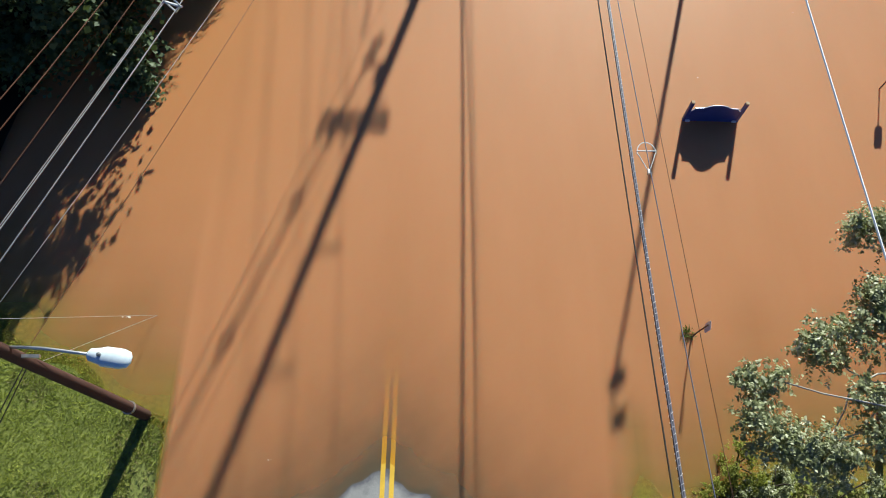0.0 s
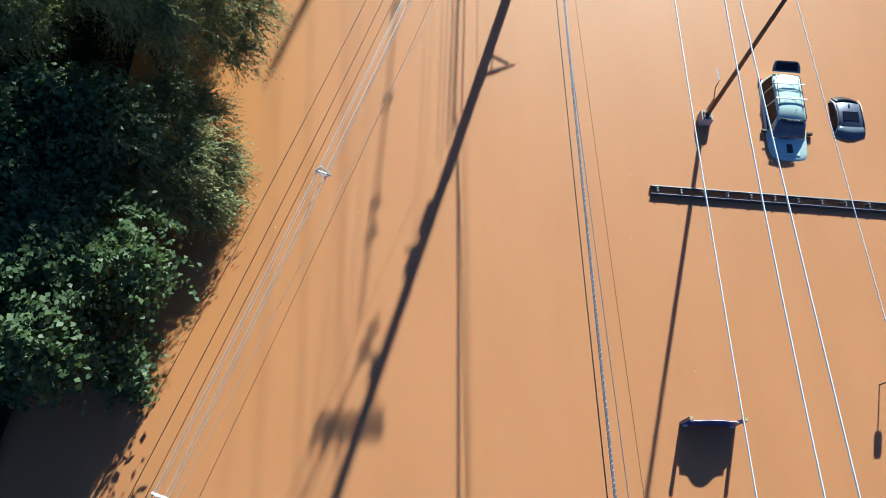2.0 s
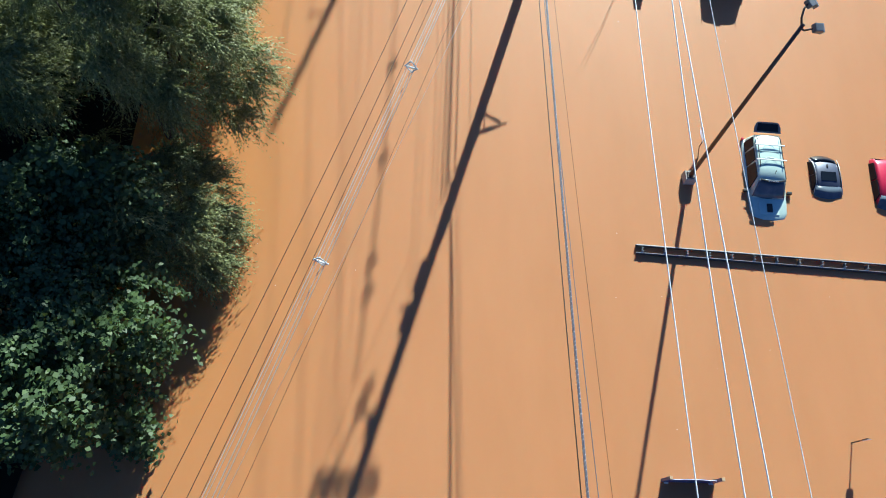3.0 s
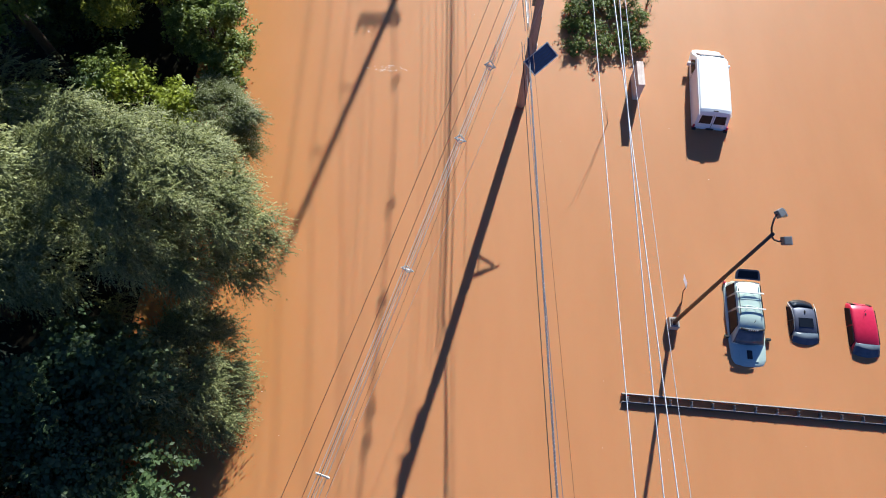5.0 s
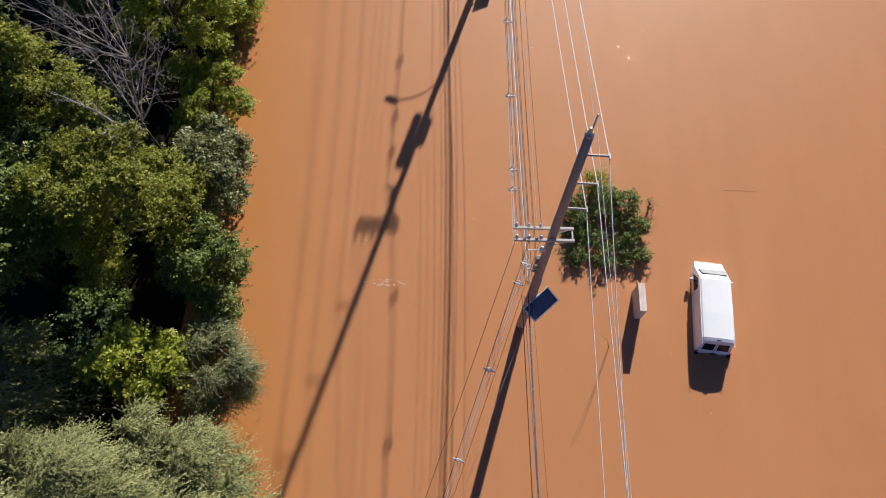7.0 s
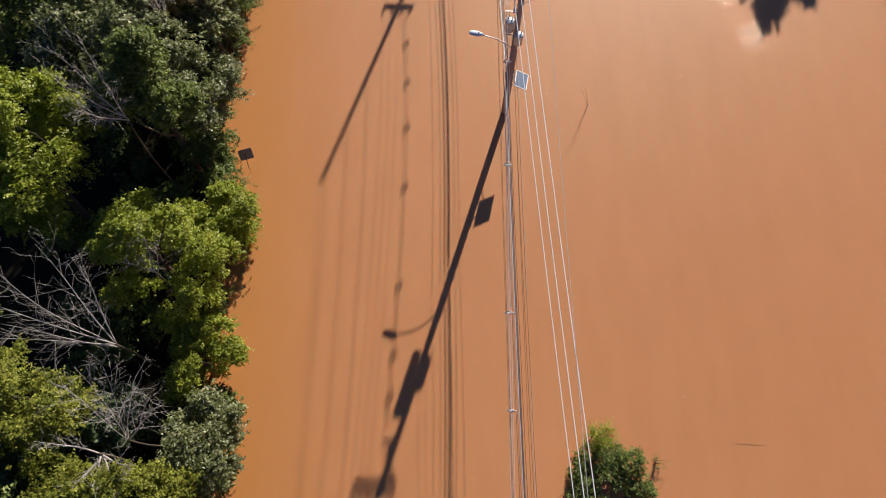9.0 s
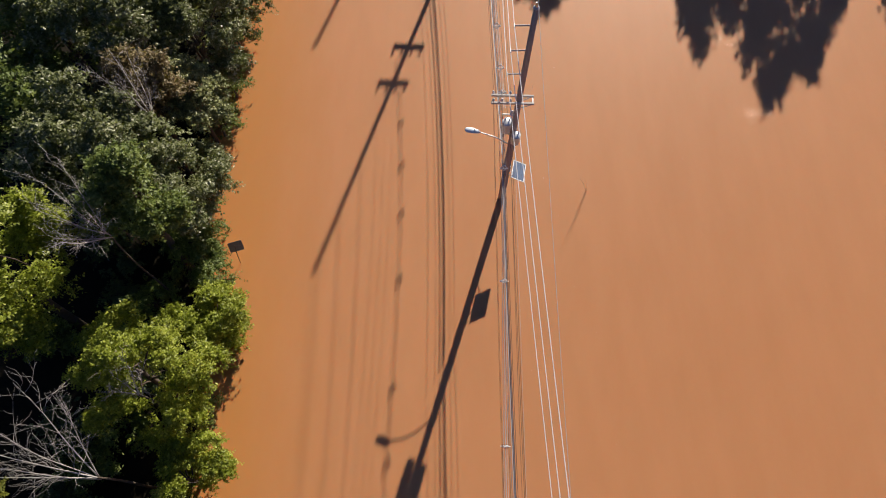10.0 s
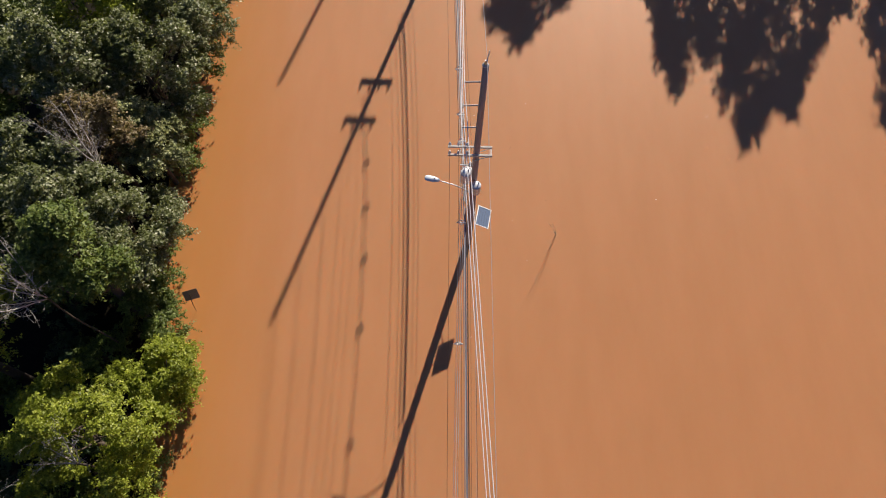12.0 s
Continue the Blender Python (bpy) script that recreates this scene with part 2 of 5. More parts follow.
# ---- mesh helpers ----
def mesh_of(name, verts, faces, material, smooth=False):
    me = bpy.data.meshes.new(name)
    me.from_pydata([tuple(v) for v in verts], [], [tuple(f) for f in faces])
    me.materials.append(material)
    if smooth:
        me.polygons.foreach_set("use_smooth", [True] * len(me.polygons))
    me.update()
    return me


def quads_mesh(name, verts, material, tone=None, n=4):
    """Many loose n-sided leaves in one mesh: verts is (count, n, 3); tone from 0 to 1 for each leaf's age."""
    v = np.asarray(verts, np.float32)
    k = len(v)
    me = bpy.data.meshes.new(name)
    me.vertices.add(k * n)
    me.vertices.foreach_set("co", v.ravel())
    me.loops.add(k * n)
    me.loops.foreach_set("vertex_index", np.arange(k * n, dtype=np.int32))
    me.polygons.add(k)
    me.polygons.foreach_set("loop_start", np.arange(0, k * n, n, dtype=np.int32))
    me.materials.append(material)
    t = np.full(k, 0.5) if tone is None else np.asarray(tone, float)
    me.attributes.new("tone", "FLOAT", "FACE").data.foreach_set("value", (t * 0.5).astype(np.float32))
    me.update(calc_edges=True)
    return me


def thing(name, at, label, category, group="", kind="", rz=0.0):
    """An empty at a thing's base, to hold its parts."""
    return tagged(place(new(name), at, rz), label, category, group, kind)


def place(ob, at, rz=0.0):
    ob.location, ob.rotation_euler = at, (0, 0, radians(rz))
    return ob


def part(name, bm, material, parent, label="", smooth=False):
    """A bmesh (freed here) or a mesh, as ONE mesh object under a thing or a part."""
    if isinstance(bm, bmesh.types.BMesh):
        me = bpy.data.meshes.new(name)
        bmesh.ops.recalc_face_normals(bm, faces=bm.faces)
        bm.to_mesh(me)
        bm.free()
        me.materials.append(material)
        if smooth:
            me.polygons.foreach_set("use_smooth", [True] * len(me.polygons))
    else:
        me = bm
    ob = new(name, me)
    ob.parent = parent
    if label:
        ob["label"] = label
    return ob


def box(size, at=(0, 0, 0), bevel=0.0, turn=(0, 0, 0), bm=None):
    bm = bm or bmesh.new()
    made = bmesh.ops.create_cube(bm, size=1.0)["verts"]
    if bevel:
        bmesh.ops.scale(bm, vec=size, verts=made)
        edges = list({e for v in made for e in v.link_edges})
        out = bmesh.ops.bevel(bm, geom=edges, offset=bevel, segments=2, affect="EDGES", profile=0.7)
        made = list({v for f in out["faces"] for v in f.verts} | {v for v in made if v.is_valid})
        bmesh.ops.transform(bm, matrix=pose(*at, *turn), verts=made)
    else:
        bmesh.ops.transform(bm, matrix=pose(*at, *turn) @ Matrix.Diagonal((*size, 1)), verts=made)
    return bm


def tube(points, radii, sides=8, bm=None, cap=True):
    """A round bar along points, with a radius at each."""
    bm = bm or bmesh.new()
    pts = [Vector(p) for p in points]
    if not hasattr(radii, "__len__"):
        radii = [radii] * len(pts)
    rings = []
    for i, p in enumerate(pts):
        way = (pts[min(i + 1, len(pts) - 1)] - pts[max(i - 1, 0)]).normalized()
        side = way.cross(Vector((0, 0, 1)) if abs(way.z) < 0.95 else Vector((0, 1, 0))).normalized()
        up = side.cross(way)
        rings.append([bm.verts.new(p + radii[i] * (math.cos(a) * side + math.sin(a) * up)) for a in (2 * math.pi * k / sides for k in range(sides))])
    for a, b in zip(rings, rings[1:]):
        for k in range(sides):
            bm.faces.new((a[k], a[(k + 1) % sides], b[(k + 1) % sides], b[k]))
    if cap:
        bm.faces.new(rings[0][::-1])
        bm.faces.new(rings[-1])
    return bm


def lathe(profile, sides=14, at=(0, 0, 0), turn=(0, 0, 0), bm=None):
    """A turned body from (radius, height) pairs."""
    bm = bm or bmesh.new()
    m = pose(*at, *turn)
    rings = [[bm.verts.new(m @ Vector((r * math.cos(a), r * math.sin(a), z))) for a in (2 * math.pi * k / sides for k in range(sides))] for r, z in profile]
    for a, b in zip(rings, rings[1:]):
        for k in range(sides):
            bm.faces.new((a[k], a[(k + 1) % sides], b[(k + 1) % sides], b[k]))
    bm.faces.new(rings[0][::-1])
    bm.faces.new(rings[-1])
    return bm


def plate(outline, thick, m=Matrix(), bm=None):
    """A flat plate of an outline in x and z, thick in y, at the pose m."""
    bm = bm or bmesh.new()
    a = [bm.verts.new(m @ Vector((x, -thick / 2, z))) for x, z in outline]
    b = [bm.verts.new(m @ Vector((x, thick / 2, z))) for x, z in outline]
    bm.faces.new(a)
    bm.faces.new(b[::-1])
    for k in range(len(a)):
        bm.faces.new((a[k], b[k], b[(k + 1) % len(a)], a[(k + 1) % len(a)]))
    return bm


def loft(rings, bm=None, cap=True):
    """A skin over rings of equally many points."""
    bm = bm or bmesh.new()
    vs = [[bm.verts.new(p) for p in ring] for ring in rings]
    for a, b in zip(vs, vs[1:]):
        for k in range(len(a)):
            bm.faces.new((a[k], a[(k + 1) % len(a)], b[(k + 1) % len(a)], b[k]))
    if cap:
        bm.faces.new(vs[0][::-1])
        bm.faces.new(vs[-1])
    return bm


def span(p, q, sag, n=28):
    """A hanging line from p to q."""
    p, q = Vector(p), Vector(q)
    return [p.lerp(q, k / n) - Vector((0, 0, 4 * sag * (k / n) * (1 - k / n))) for k in range(n + 1)]


# ---- ground, road and water ----
ROAD_X, HALF = 4.05, 6.65


def road_z(x, y):
    s = 16.66 - y
    worn = 0.007 * np.sin(2.3 * x + 1.1 * np.sin(1.7 * y)) * np.cos(1.9 * y + 0.7 * np.sin(2.9 * x)) + 0.003 * np.sin(7.1 * x + 1.3 * np.sin(4.0 * y)) * np.cos(6.3 * y + x)
    return np.maximum(0.03 * s, -1.1 + 0.02 * np.exp(np.minimum(s, 0) / 20)) - 0.02 * np.abs(x - ROAD_X) + worn


def bank_x(y):
    return np.interp(y, (-50, 20, 36, 60, 75, 95, 130), (-11.5, -11.5, -9.6, -8.8, -10.0, -13.0, -13.3))


def ground_z(x, y):
    """The land's height; the flood stands at 0."""
    x, y = np.asarray(x, float), np.asarray(y, float)
    edge = road_z(ROAD_X + HALF, y)
    left = edge + 0.155 + 0.016 * np.clip(ROAD_X - HALF - x, 0, 8)
    right = edge + 0.045 + 0.016 * np.clip(x - ROAD_X - HALF, 0, 5)
    right = right + 0.055 * np.exp(-((x - 11.5) / 0.45) ** 2) * np.clip((19.6 - y) * 0.6, 0, 1) + 0.01 * np.exp(-((x - 14.6) / 1.3) ** 2) * np.clip((22.0 - y) * 0.4, 0, 1)
    z = np.where(x < ROAD_X - HALF, left, np.where(x > ROAD_X + HALF, right, road_z(x, y) - 0.06))
    bank = np.clip((bank_x(y) - x) * 0.22, -2, 0.7)
    z = np.maximum(z, bank)
    return np.maximum(z + 0.012 * np.sin(x * 1.9 + 0.7 * np.sin(y)) * np.cos(y * 1.3 + 0.5 * np.sin(1.7 * x)) * (np.abs(x - ROAD_X) > HALF), -1.3)


def axis(fine0, fine1, step, far):
    a = np.arange(fine0, fine1 + 1e-6, step)
    out = [2, 5, 12, 30, 80, 200, far]
    return np.concatenate([fine0 - np.array(out[::-1]), a, fine1 + np.array(out)])


def sheet(name, xs, ys, height, material):
    gx, gy = np.meshgrid(xs, ys)
    gz = height(gx, gy)
    verts = np.stack([gx, gy, gz], -1).reshape(-1, 3)
    nx, ny = len(xs), len(ys)
    i = (np.arange(ny - 1)[:, None] * nx + np.arange(nx - 1)[None]).ravel()
    faces = np.stack([i, i + 1, i + nx + 1, i + nx], 1)
    return mesh_of(name, verts.tolist(), faces.tolist(), material, True)


# Near black: the shade under the trees is put into the litter's colour.
SHADED_LITTER = surface("leaf_litter_painted_shade", (0.008, 0.007, 0.005), (0.022, 0.018, 0.011), 0.95, fine=7, coarse=0.8, relief=0.6)
SHADED_LITTER.node_tree.nodes["Principled BSDF"].inputs["Specular IOR Level"].default_value = 0.1
ROAD_Y = np.concatenate([np.arange(-30, 10, 0.5), np.arange(10, 22, 0.12), np.arange(22, 60, 0.5)])
ground = tagged(new("ground", sheet("ground", axis(-26, 24, 0.4, 900), axis(2, 130, 0.8, 900), ground_z, GROUND)), "grassy soil sinking under the flood", "ground", kind="structure")
road = tagged(new("road", sheet("road", np.linspace(ROAD_X - HALF, ROAD_X + HALF, 91), ROAD_Y, road_z, ASPHALT)), "grey asphalt road running down into brown flood water", "road", kind="structure")
for k, dx in enumerate((-0.135, 0.135)):
    line = part("centre_line", sheet("centre_line", np.array([ROAD_X + dx - 0.07, ROAD_X + dx, ROAD_X + dx + 0.07]), ROAD_Y, lambda x, y: road_z(x, y) + 0.005, YELLOW), None, road, "yellow painted centre line")

bank_me = sheet("bank", np.arange(0.0, 45.1, 0.5), np.arange(-80, 200, 1.0), lambda x, y: ground_z(bank_x(y) + 1.5 - x, y) + 0.03 + np.clip(x - 1.0, 0, 2) * 0.05, SHADED_LITTER)
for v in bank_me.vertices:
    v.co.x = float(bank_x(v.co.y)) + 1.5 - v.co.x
bank = tagged(new("bank", bank_me), "wooded bank of leaf litter, tree shade painted into its colour", "ground", kind="structure")
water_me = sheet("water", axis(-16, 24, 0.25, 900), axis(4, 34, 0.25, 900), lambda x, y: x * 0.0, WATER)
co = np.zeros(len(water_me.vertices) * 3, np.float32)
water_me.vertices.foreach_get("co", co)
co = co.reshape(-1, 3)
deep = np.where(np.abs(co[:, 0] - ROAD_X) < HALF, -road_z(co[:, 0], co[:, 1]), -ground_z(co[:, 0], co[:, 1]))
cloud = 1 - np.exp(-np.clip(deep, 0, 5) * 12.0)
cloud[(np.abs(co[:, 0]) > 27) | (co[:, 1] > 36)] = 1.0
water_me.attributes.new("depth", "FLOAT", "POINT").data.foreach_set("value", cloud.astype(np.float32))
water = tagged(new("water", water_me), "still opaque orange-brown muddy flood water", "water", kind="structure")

# ---- poles and lines ----
def pole_shaft(parent, height, r0, r1, material, label=""):
    pts = [(0.02 * math.sin(k * 1.3) * k / 6, 0.02 * math.cos(k * 0.9) * k / 6, -1.2 + (height + 1.2) * k / 6) for k in range(7)]
    part("shaft", tube(pts, [r0 + (r1 - r0) * k / 6 for k in range(7)], 14), material, parent, label, True)


def pin_insulator(parent, at, tall=0.22):
    bm = lathe(((0.015, -0.12), (0.015, 0), (0.075, 0.01), (0.085, 0.05), (0.05, 0.075), (0.07, 0.10), (0.06, 0.14), (0.03, 0.17), (0.05, 0.2), (0.03, tall)), 10, at)
    part("insulator", bm, PORCELAIN, parent, "", True)


def post_insulator(parent, root, tip):
    root, tip = Vector(root), Vector(tip)
    n = 12
    pts, rad = [], []
    for k in range(n + 1):
        pts.append(root.lerp(tip, k / n))
        rad.append(0.055 if k % 2 else 0.028)
    part("post_insulator", tube(pts, rad, 8), POLYMER, parent, "brown-grey polymer post insulator", True)
    part("line_clamp", tube([tip - Vector((0, 0.12, 0)), tip + Vector((0, 0.12, 0))], 0.035, 6), STEEL, parent)


def solar_panel(parent, centre, long_way, short_way, wide, tall, cells=None):
    """A framed panel of cells, on a bracket to its pole: its long way, its short way and their lengths."""
    u, c = Vector(long_way).normalized(), Vector(centre)
    n = u.cross(Vector(short_way)).normalized()
    n = n if n.z > 0 else -n
    s = n.cross(u)
    m = Matrix.Translation(c) @ Matrix((s, u, n)).transposed().to_4x4()
    bm = bmesh.new()
    for sx, sy, px, py in ((wide, 0.05, 0, tall / 2), (wide, 0.05, 0, -tall / 2), (0.05, tall - 0.05, wide / 2 - 0.025, 0), (0.05, tall - 0.05, -wide / 2 + 0.025, 0)):
        made = bmesh.ops.create_cube(bm, size=1.0)["verts"]
        bmesh.ops.transform(bm, matrix=m @ pose(px, py, 0) @ Matrix.Diagonal((sx, sy, 0.05, 1)), verts=made)
    fr = part("solar_panel", bm, WHITE, parent, "blue solar panel in a white aluminium frame")
    nx = 5
    w = (wide - 0.09) / nx
    for i in range(nx):
        cell = part("solar_cell", box((1, 1, 1)), cells or SOLAR, fr)
        cell.matrix_local = m @ pose(-wide / 2 + 0.045 + w * (i + 0.5), 0, 0.01) @ Matrix.Diagonal((w - 0.014, tall - 0.10, 0.02, 1))
    part("backing", box((1, 1, 1)), BLACK, fr).matrix_local = m @ pose(0, 0, -0.005) @ Matrix.Diagonal((wide - 0.06, tall - 0.06, 0.012, 1))
    bm = tube([(0, 0, c.z + 0.25), m @ Vector((0, 0.3, -0.03))], 0.03, 6)
    tube([(0, 0, c.z - 0.9), m @ Vector((0, -0.3, -0.03))], 0.03, 6, bm)
    part("bracket", bm, STEEL, parent)
    part("control_box", box((0.28, 0.2, 0.4), (0.16, 0.12, c.z + 0.35), 0.02), WHITE, parent, "white control box")


def street_lamp(parent, root, tip, head_turn):
    """A curved arm with a flat cobra head."""
    root, tip = Vector(root), Vector(tip)
    pts = [root.lerp(tip, k / 8) + Vector((0, 0, 0.35 * math.sin(math.pi / 2 * min(1, k / 5)))) for k in range(9)]
    part("lamp_arm", tube(pts, [0.035] * 9, 8), STEEL, parent, "galvanised lamp arm", True)
    m = Matrix.Translation(pts[-1]) @ pose(0, 0, 0, 0, 0, head_turn)
    rings = []
    for y, w, h in ((-0.05, 0.05, 0.05), (0.0, 0.13, 0.09), (0.2, 0.17, 0.11), (0.3, 0.21, 0.12), (0.66, 0.21, 0.11), (0.82, 0.16, 0.07), (0.87, 0.07, 0.03)):
        rings.append([m @ Vector((w * math.cos(a), y, h * math.sin(a) * (1 if math.sin(a) > 0 else 0.6))) for a in (2 * math.pi * k / 12 for k in range(12))])
    part("lamp_head", loft(rings), LAMPWHITE, parent, "pale blue-grey street lamp head", True)
    part("photocell", lathe(((0.04, 0), (0.045, 0.06), (0.02, 0.09)), 8, m @ Vector((0, 0.25, 0.1))), GREYMETAL, parent)


def transformer(parent, at, r=0.27, tall=0.95):
    tank = part("transformer", lathe(((r * 0.93, 0), (r, 0.03), (r, tall * 0.88), (r * 1.06, tall * 0.885), (r * 1.06, tall * 0.92), (r * 0.8, tall * 0.97), (0.05, tall)), 18, at), TRAFO, parent, "light grey pole-mounted transformer tank", True)
    for a in (0.6, 2.2):
        part("bushing", lathe(((0.03, 0), (0.05, 0.05), (0.03, 0.09), (0.05, 0.13), (0.025, 0.2)), 8, (at[0] + r * 0.6 * math.cos(a), at[1] + r * 0.6 * math.sin(a), at[2] + tall * 0.93)), PORCELAIN, tank)
    part("hanger", box((0.12, abs(at[1]) + 0.05, 0.08), (at[0] * 0.6, at[1] / 2, at[2] + tall * 0.6)), STEEL, tank)


def utility_pole(x, y, side, lamp, label):
    """A tall line pole: three post insulators to one side, double crossarms, brackets and a solar panel."""
    p = thing("utility_pole", (x, y, 0), label, "utility pole", "poles along the road")
    pole_shaft(p, 18.55, 0.24, 0.15, WOOD)
    part("top_cap", lathe(((0.16, 0), (0.16, 0.04), (0.08, 0.1), (0.05, 0.35)), 12, (0, 0, 18.55)), STEEL, p)
    part("top_bracket", tube([(0, 0, 18.5), (0.06, 0.05, 18.9), (0.14, 0.25, 19.25)], 0.03, 6), STEEL, p)
    for z in (17.4, 15.6, 13.75):
        post_insulator(p, (side * 0.14, 0, z), (side * 0.92, 0, z - 0.05))
    for dy in (-0.27, 0.27):
        arm = part("crossarm", box((2.45, 0.11, 0.13), (-0.38, dy, 11.5), 0.015), ARMWOOD, p, "weathered pale timber crossarm")
        for dx in (-1.5, -1.02, -0.53):
            pin_insulator(p, (dx, dy, 11.68))
        part("arm_brace", tube([(-0.1, dy * 0.8, 10.9), (0.75, dy, 11.43)], 0.022, 5), STEEL, p)
    part("arm_spacer", box((0.06, 0.5, 0.06), (0.78, 0, 11.5)), STEEL, p)
    part("cable_bracket", box((0.75, 0.06, 0.07), (-0.5, -0.16, 10.3)), STEEL, p)
    part("cutout", lathe(((0.05, 0), (0.1, 0.03), (0.1, 0.28), (0.06, 0.36), (0.08, 0.4), (0.03, 0.46)), 10, (-0.32, -0.2, 10.25)), PORCELAIN, p, "white porcelain fuse cutout", True)
    part("comm_bracket", box((0.55, 0.06, 0.06), (-0.4, -0.18, 8.35)), STEEL, p)
    if lamp:
        transformer(p, (-0.52, -0.2, 8.75), 0.29, 0.9)
        transformer(p, (0.12, -0.52, 7.95), 0.28, 0.85)
        transformer(p, (-0.40, 0.36, 8.2), 0.27, 0.8)
        street_lamp(p, (-0.15, 0, 6.95), (-2.1, 0.35, 7.35), 78)
        solar_panel(p, (0.86, 0.07, 3.65), (-0.3, -1.9, 0.25), (0.95, -0.12, -0.35), 0.95, 1.5, SOLAR_PALE)
    else:
        solar_panel(p, (0.53, -0.36, 4.34), (1.18, 1.08, 0.23), (0.57, -0.60, -0.38), 0.92, 1.62)
        part("panel_arm", tube([(0.08, 0, 3.85), (0.28, 0.0, 4.10), (0.78, 0.0, 4.22), (1.15, 0.05, 4.32)], 0.04, 6), STEEL, p)
        part("riser_box", box((0.2, 0.2, 0.66), (-0.22, 0.12, 7.85), 0.02), GREYMETAL, p, "grey cable closure strapped to the pole")
        part("riser_box", box((0.24, 0.2, 0.56), (-0.22, 0.12, 8.68), 0.02), GREYMETAL, p, "grey cable closure strapped to the pole")
    for k in range(2):
        part("conduit", tube([(0.22, -0.08 + 0.16 * k, -1.0), (0.2, -0.08 + 0.16 * k, 7.0)], 0.03, 6), GREYMETAL, p)
    return p


pole_near = utility_pole(10.08, 55.57, 1, False, "tall dark wooden utility pole with crossarms and a solar panel")
pole_far = utility_pole(9.55, 88.3, -1, True, "tall dark wooden utility pole with transformers, lamp and solar panel")


def side_pole(x, y, height, arms, label, lamp=False):
    p = thing("utility_pole", (x, y, 0), label, "utility pole", "poles along the road")
    pole_shaft(p, height, 0.22, 0.14, WOOD)
    for z, w in arms:
        for dy in (-0.15, 0.15):
            part("crossarm", box((w, 0.11, 0.13), (0, dy, z), 0.015), ARMWOOD, p)
            for k in range(4):
                pin_insulator(p, (-w / 2 + 0.15 + k * (w - 0.3) / 3, dy, z + 0.18))
    return p


side_pole(8.0, 123.0, 17.7, ((9.0, 2.5), (10.6, 2.4)), "wooden utility pole with two pairs of crossarms")
side_pole(6.0, 143.0, 17.8, ((9.0, 2.5), (11.0, 2.4)), "wooden utility pole beyond the bend of the road")

# the red-brown pole on the grass, with its lamp over the road
grass_pole = thing("utility_pole", (-3.38, 18.1, 0), "red-brown wooden pole with a street lamp, standing on flooded grass", "utility pole", "poles along the road")
pole_shaft(grass_pole, 11.2, 0.175, 0.125, WOOD_RED)
street_lamp(grass_pole, (0.04, 0.08, 7.3), (1.86, -0.10, 7.16), -97)
part("guy_band", lathe(((0.2, 0), (0.2, 0.07)), 12, (0, 0, 1.2)), STEEL, grass_pole)
part("crossarm", box((0.12, 2.4, 0.13), (-0.2, 0, 10.4), 0.015), ARMWOOD, grass_pole)
part("bracket", box((0.5, 0.07, 0.07), (0.25, 0, 6.9)), STEEL, grass_pole)
for k in range(3):
    pin_insulator(grass_pole, (-0.2, -0.9 + 0.8 * k, 10.6))


def wire(p, q, sag, radius, material, label, name="overhead_wire", sides=5, n=26):
    ob = new(name, None)
    bm = tube(span(p, q, sag, n), radius, sides, cap=False)
    me = bpy.data.meshes.new(name)
    bm.to_mesh(me)
    bm.free()
    me.materials.append(material)
    bpy.data.objects.remove(ob)
    return tagged(new(name, me), label, "cable", "overhead lines")


wire((-3.38, 18.1, 6.2), (-3.64, 21.31, -0.05), 0.0, 0.007, STEEL, "thin steel guy wire from a pole to its anchor", "guy_wire")
for k in range(2):
    wire((-3.44, 18.0, 6.45 - 0.12 * k), (-8.9 + 0.35 * k, 12.9, 0.35), 0.0, 0.012, DARKWIRE, "black guy wire anchored in the grass behind a pole", "guy_wire")
wire((-3.64, 21.31, -0.05), (-6.75, 17.9, 9.5), 0.0, 0.0045, ALU_DULL, "thin pale guy wire running to its anchor under water", "guy_wire")
AX, AY, BX, BY = 10.08, 55.57, 9.55, 88.3
WHITE_L, DARK_L, PALE_L = "bright bare aluminium line wire hanging between poles", "dark thin overhead wire hanging between poles", "thin pale overhead wire hanging between poles"
utility_pole(10.2, 9.0, 1, False, "tall dark wooden utility pole at the road's dry end")
for z, back, sag in ((17.35, (11.18, 9.0, 16.38), 1.95), (15.55, (11.81, 9.0, 15.65), 0.55), (13.7, (10.98, 9.0, 13.88), 0.865)):
    wire((AX + 0.90, AY, z), back, sag, 0.0155, ALU, WHITE_L)
    wire((AX + 0.90, AY, z), (BX - 0.92, BY, z), 0.25, 0.019, ALU, WHITE_L)
    wire((BX - 0.92, BY, z), (8.0 - 0.2, 123.0, z - 0.2), 0.5, 0.019, ALU, WHITE_L)
wire((AX + 0.15, AY, 18.95), (11.38, 9.0, 17.97), 0.957, 0.007, ALU, PALE_L)
wire((AX + 0.1, AY, 18.9), (BX + 0.05, BY, 18.95), 0.4, 0.011, ALU_DULL, PALE_L)
wire((BX + 0.05, BY, 18.95), (8.0, 123.0, 18.0), 0.5, 0.011, ALU_DULL, PALE_L)
